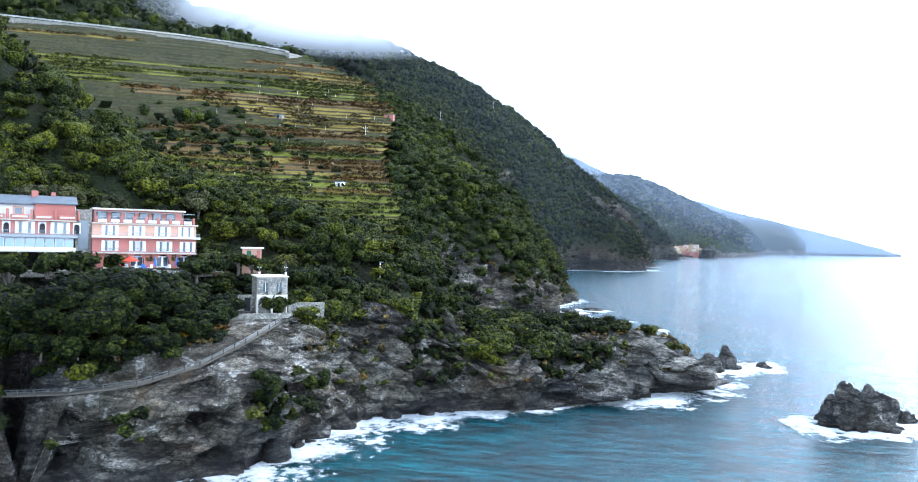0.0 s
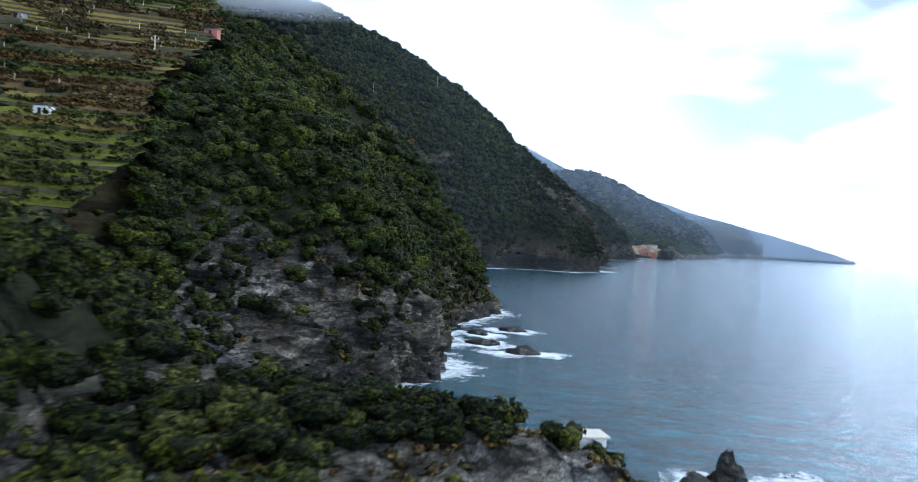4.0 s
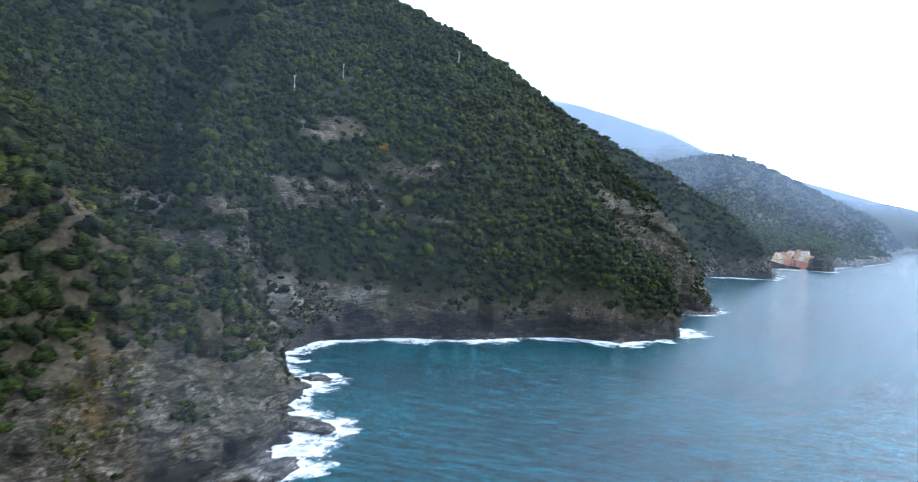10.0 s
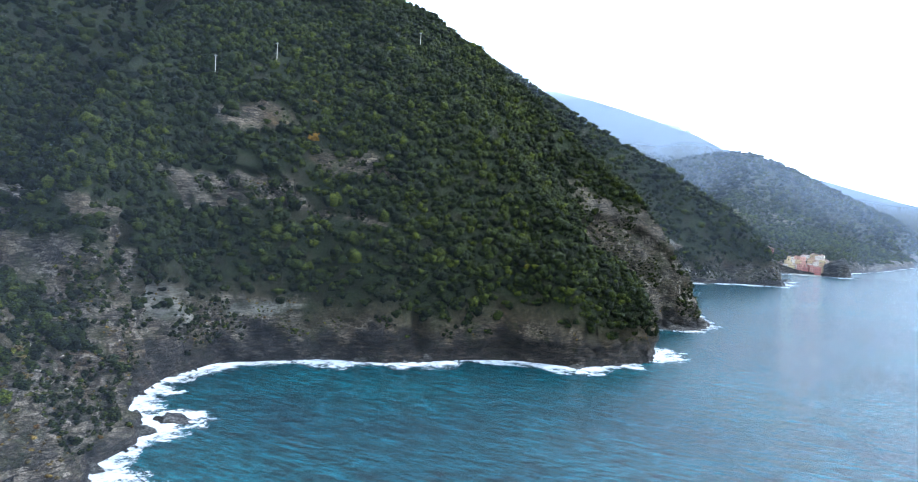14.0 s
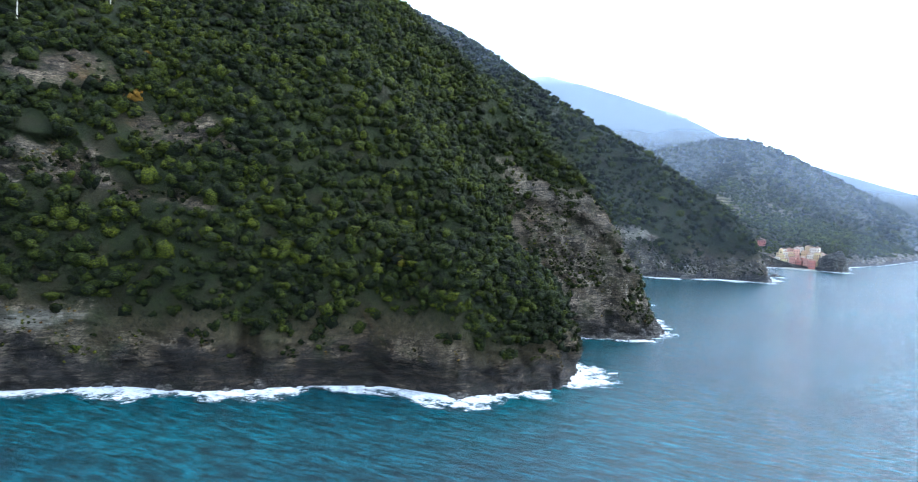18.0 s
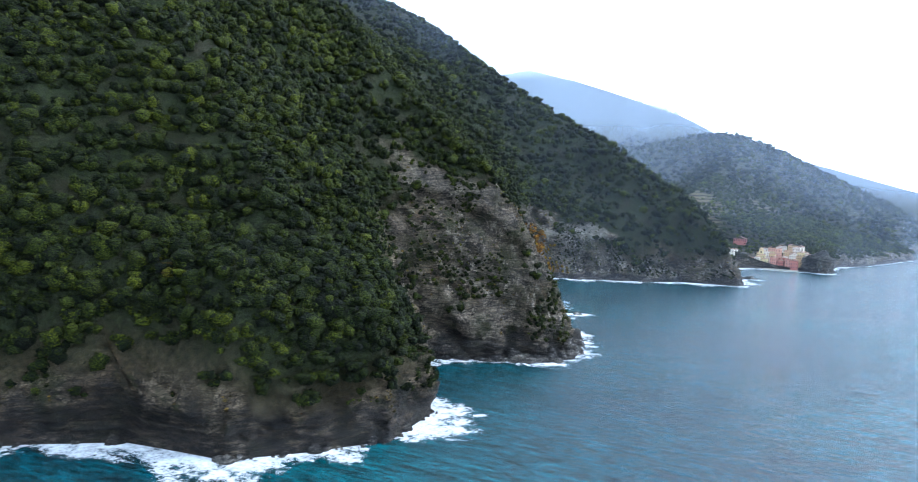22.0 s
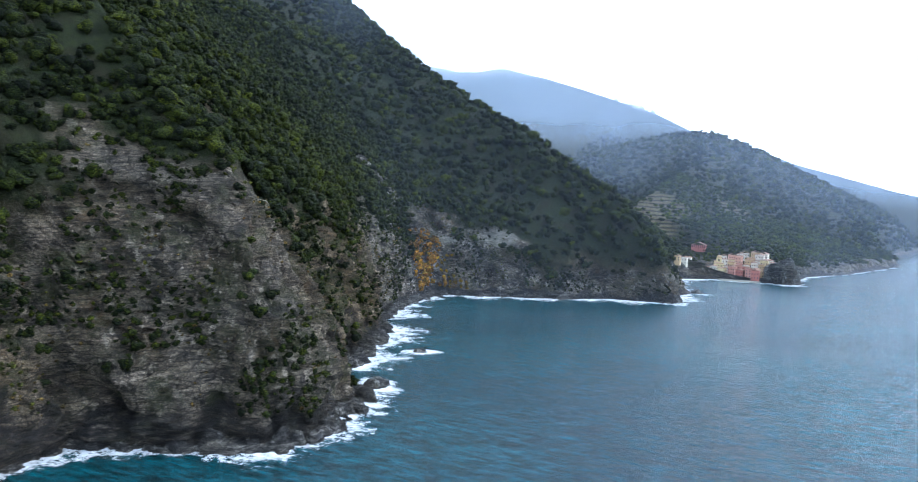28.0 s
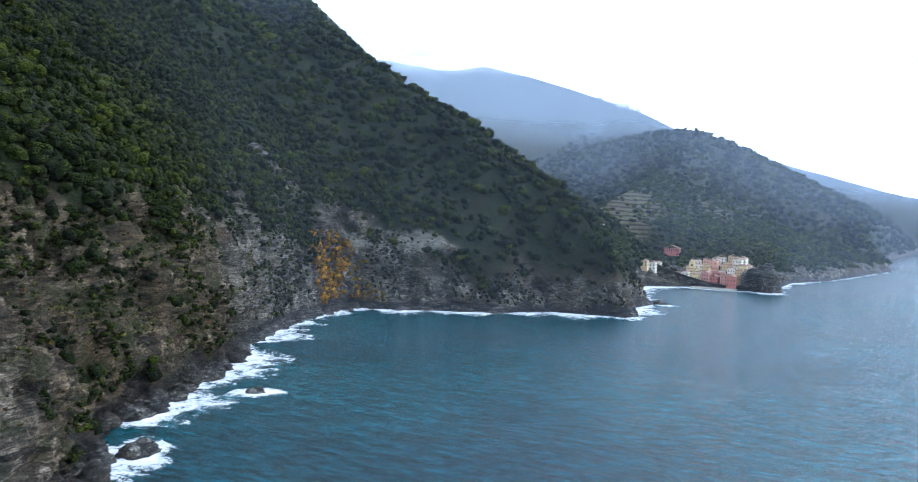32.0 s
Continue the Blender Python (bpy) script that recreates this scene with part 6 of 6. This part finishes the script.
# ---------------------------------------------------------------- shrubs on the cliffs
plant_cliffs("cliff_shrubs", LEAF, 7500, 0.95, patchy(14, 3, 0.0), "dark green shrubs rooted in the cliff faces", 51)
plant_cliffs("cliff_shrubs", LIME, 2600, 0.6, patchy(11, 9, 0.3), "yellow-green tufts on the cliff ledges", 52)
plant_cliffs("cliff_shrubs", STRAW, 2200, 0.5, patchy(12, 15, 0.3), "dry straw-coloured grass on the cliff ledges", 53)
plant_cliffs("cliff_shrubs", RUST, 260, 0.5, patchy(16, 21, 0.5), "rust-brown shrubs on the cliff ledges", 54)
ORANGE = leaf_material("orange_leaf", (0.12, 0.05, 0.01), (0.30, 0.15, 0.02), (0.46, 0.27, 0.04))
plant_cliffs("rust_shrubs", ORANGE, 420, 1.4, lambda p: (p[:, 1] > 796) & (p[:, 1] < 822) & (p[:, 0] < 16) & (p[:, 2] < 36), "orange autumn shrubs running down the gully", 55)
plant_cliffs("rust_shrubs", GOLD, 160, 1.3, lambda p: (p[:, 1] > 800) & (p[:, 1] < 826) & (p[:, 0] < 20) & (p[:, 2] < 22), "golden autumn shrubs at the foot of the gully", 56)

# ---------------------------------------------------------------- village by the water
ROOF = plain("terracotta_tile", (0.34, 0.2, 0.14), 0.85, 0.3, 2.0)
PAINTS = [plain("yellow_plaster", (0.58, 0.48, 0.26), 0.85, 0.2), plain("ochre_plaster", (0.50, 0.36, 0.20), 0.85, 0.2), plain("rose_plaster", (0.46, 0.22, 0.17), 0.85, 0.2), plain("cream_plaster", (0.62, 0.57, 0.46), 0.85, 0.15),
          plain("brick_red_plaster", (0.38, 0.14, 0.11), 0.85, 0.2), CREAM, SALMON]
PAINT_NAMES = ["yellow", "ochre", "rose", "cream", "brick-red", "grey-cream", "salmon"]


def build_house(x, y, w, l, h, paint, turn, flat=False):
    z = height(x, y)
    m = Matrix.Translation((x, y, z)) @ Matrix.Rotation(radians(turn), 4, "Z")
    b = thing("house", m, f"tall narrow {PAINT_NAMES[paint]} plastered village house", "house", "village houses")
    part("wall", box(-w / 2, -l / 2, -3, w / 2, l / 2, h), PAINTS[paint], b)
    if flat:
        part("roof", box(-w / 2 - 0.15, -l / 2 - 0.15, h, w / 2 + 0.15, l / 2 + 0.15, h + 0.35), ROOF, b)
    else:
        part("roof", gable(-w / 2, -l / 2, w / 2, l / 2, h, w * 0.2, 0.25, 0.2, "y"), ROOF, b)
    floors, bays = max(2, int(h / 2.3)), max(2, int(w / 1.7))
    for i in range(floors):
        for k in range(bays):
            wx = -w / 2 + w * (k + 0.5) / bays
            wz = 0.7 + i * (h - 0.6) / floors
            part("window", box(wx - 0.3, -l / 2 - 0.05, wz, wx + 0.3, -l / 2 + 0.02, wz + 1.05), GLASS if (i + k) % 3 else DARK, b)
    for i in range(floors):
        for k in range(2):
            wy = -l / 4 + k * l / 2
            wz = 0.7 + i * (h - 0.6) / floors
            part("window", box(w / 2 - 0.02, wy - 0.3, wz, w / 2 + 0.05, wy + 0.3, wz + 1.05), DARK, b)


# one row after another up from the shingle: y, first x, last x, paints from west to east
ROWS = [(1065, 112, 128, (5, 3, 0)), (1066, 131, 152, (2, 4, 2, 4)), (1073, 114, 158, (0, 0, 5, 2, 4, 2, 1)), (1081, 118, 162, (0, 3, 1, 2, 5, 3, 1, 4)), (1090, 122, 165, (3, 0, 6, 1, 3, 0, 3)), (1099, 128, 162, (6, 3, 1, 5, 3)),
        (1108, 136, 160, (3, 1, 3))]
rng = random.Random(44)
for y, x0, x1, paints in ROWS:
    n = len(paints)
    for k, paint in enumerate(paints):
        x = x0 + (x1 - x0) * (k + 0.5) / n + rng.uniform(-0.8, 0.8)
        w = (x1 - x0) / n * rng.uniform(0.78, 1.0)
        build_house(x, y + rng.uniform(-2.2, 2.2), w, rng.uniform(5, 7.5), rng.uniform(4.4, 8.2), paint, rng.uniform(-14, 10), rng.random() < 0.3)
for x, y, w, l, h, paint in [(94, 1040, 4.5, 5, 4, 1), (98, 1051, 4.5, 5, 5.5, 3), (100, 1062, 4.5, 5, 5.5, 3), (101, 1138, 12, 7, 3.0, 4), (150, 1061, 6, 6, 6.5, 4), (166, 1082, 5, 6, 6, 4), (160, 1086, 5, 6, 5, 2)]:
    build_house(x, y, w, l, h, paint, -6)


def build_church():
    z = height(122, 1077)
    c = thing("church_tower", Matrix.Translation((122, 1077, z)), "yellow church tower with a small dome", "tower")
    part("shaft", box(-2, -2, -2, 2, 2, 11), PAINTS[0], c)
    for k in range(3):
        part("opening", box(-0.6, -2.06, 2.5 + 3 * k, 0.6, -1.98, 4 + 3 * k), DARK, c)
    bm = bmesh.new()
    bmesh.ops.create_uvsphere(bm, u_segments=12, v_segments=8, radius=2.0, matrix=Matrix.Translation((0, 0, 11)) @ Matrix.Diagonal((1, 1, 1.2, 1)))
    part("dome", bm, PAINTS[1], c, "ochre dome")
    part("finial", rod((0, 0, 13.2), (0, 0, 14.6), 0.12), STEEL, c)


build_church()
castle = rock_mesh("castle_rock", 27, 26, 18, 31, 2.0, 4)
castle.location = (169, 1064, 0)
tagged(castle, "dark wooded rock guarding the village harbour", "rock")
mole = thing("harbour_beach", Matrix.Translation((138, 1051, 0)), "pale shingle landing before the village", "beach")
part("shingle", box(-14, -3.5, -1, 16, 9, 0.9, bevel=0.4), STONE, mole)
foam_ring(138, 1049, 19, 6, 0.0, 91)
foam_ring(172, 1060, 17, 15, 0.3, 92)
for k, (x, y, w) in enumerate([(40, 1040, 6), (47, 1044, 4), (54, 1046, 5), (60, 1052, 4)]):
    build_house(x, y, w, 4, 3.5, 3, 10, True)


# small houses scattered high on the far mountain
def build_hamlet():
    r = np.random.RandomState(31)
    for k in range(16):
        x, y = -128 + r.normal(0, 34), 2188 + r.normal(0, 8)
        s = r.uniform(4, 8)
        z = height(x, y)
        b = thing("house", Matrix.Translation((x, y, z)), "white hamlet house on the far mountain ridge", "house", "ridge hamlet")
        part("wall", box(-s / 2, -s / 2, -6, s / 2, s / 2, s * 0.9), WHITE, b)
        part("roof", gable(-s / 2, -s / 2, s / 2, s / 2, s * 0.9, 1.5, 0.3, 0.3), ROOF, b)


build_hamlet()


# ---------------------------------------------------------------- haze sheets and cloud
def haze_cloud_material(name, amount, colour=(0.62, 0.75, 0.94), cloud=None):
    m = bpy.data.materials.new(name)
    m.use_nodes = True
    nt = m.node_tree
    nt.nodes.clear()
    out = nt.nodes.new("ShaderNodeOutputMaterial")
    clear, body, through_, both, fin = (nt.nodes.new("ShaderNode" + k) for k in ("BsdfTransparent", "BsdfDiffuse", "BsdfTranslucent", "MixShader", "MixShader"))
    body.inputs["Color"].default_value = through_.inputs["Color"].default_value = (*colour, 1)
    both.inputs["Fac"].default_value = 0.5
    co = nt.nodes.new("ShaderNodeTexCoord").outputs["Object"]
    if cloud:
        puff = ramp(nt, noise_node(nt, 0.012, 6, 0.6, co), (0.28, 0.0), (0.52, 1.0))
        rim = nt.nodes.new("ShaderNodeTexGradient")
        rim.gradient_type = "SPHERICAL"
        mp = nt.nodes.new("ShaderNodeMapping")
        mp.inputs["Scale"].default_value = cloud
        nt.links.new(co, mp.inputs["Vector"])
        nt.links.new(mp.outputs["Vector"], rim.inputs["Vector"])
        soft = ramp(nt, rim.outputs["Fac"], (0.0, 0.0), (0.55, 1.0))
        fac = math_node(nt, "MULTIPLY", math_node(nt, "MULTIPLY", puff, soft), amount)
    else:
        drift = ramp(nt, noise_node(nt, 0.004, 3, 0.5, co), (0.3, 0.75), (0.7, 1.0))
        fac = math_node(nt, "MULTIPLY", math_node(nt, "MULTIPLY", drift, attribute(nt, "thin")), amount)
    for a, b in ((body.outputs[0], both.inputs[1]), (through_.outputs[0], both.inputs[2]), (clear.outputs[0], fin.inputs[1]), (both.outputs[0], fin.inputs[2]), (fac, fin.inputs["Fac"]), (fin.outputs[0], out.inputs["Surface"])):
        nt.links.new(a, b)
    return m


WAY = np.array([-0.38, 0.925])
SIDE = np.array([0.925, 0.38])


def build_haze_sheet(s, amount, k0, k1, edge):
    """One translucent sheet across the coast in place of distance haze, which thins out to nothing towards the slopes
    and its seaward edge.
    """
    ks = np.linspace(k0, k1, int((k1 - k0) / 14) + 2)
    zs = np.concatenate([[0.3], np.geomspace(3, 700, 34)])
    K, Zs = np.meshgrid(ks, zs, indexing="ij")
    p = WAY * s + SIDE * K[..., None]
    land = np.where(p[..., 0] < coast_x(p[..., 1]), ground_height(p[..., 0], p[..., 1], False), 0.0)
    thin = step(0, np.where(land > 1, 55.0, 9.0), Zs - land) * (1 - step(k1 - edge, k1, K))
    ob = mesh_object("haze_sheet", np.concatenate([p, Zs[..., None]], -1).reshape(-1, 3), grid_faces(len(ks), len(zs)), haze_cloud_material("mist", amount), True, None, {"thin": thin})
    return tagged(ob, "translucent bluish sheet standing in for distance haze before the hills", "mist", kind="stuff")


# added sheets that imitate aerial haze, mostly denser farther off
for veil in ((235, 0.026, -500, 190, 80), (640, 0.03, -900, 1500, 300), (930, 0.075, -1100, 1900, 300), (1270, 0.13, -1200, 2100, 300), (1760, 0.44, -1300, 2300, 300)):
    build_haze_sheet(*veil)


def build_cloud(x, y, z, w, h, amount, label):
    mat = haze_cloud_material("cloud", amount, (0.95, 0.97, 1.0), (2 / w, 1, 2 / h))
    v = [(-w / 2, 0, -h / 2), (w / 2, 0, -h / 2), (w / 2, 0, h / 2), (-w / 2, 0, h / 2)]
    ob = mesh_object("cloud", v, [(0, 1, 2, 3)], mat)
    ob.matrix_world = Matrix.Translation((x, y, z)) @ Matrix.Rotation(math.atan2(0.38, 0.925), 4, "Z")
    return tagged(ob, label, "cloud", kind="stuff")


build_cloud(-190, 480, 212, 330, 96, 0.98, "low white cloud resting on the headland's summit")
build_cloud(-560, 2100, 436, 1000, 200, 0.95, "white cloud hiding the far mountain tops")
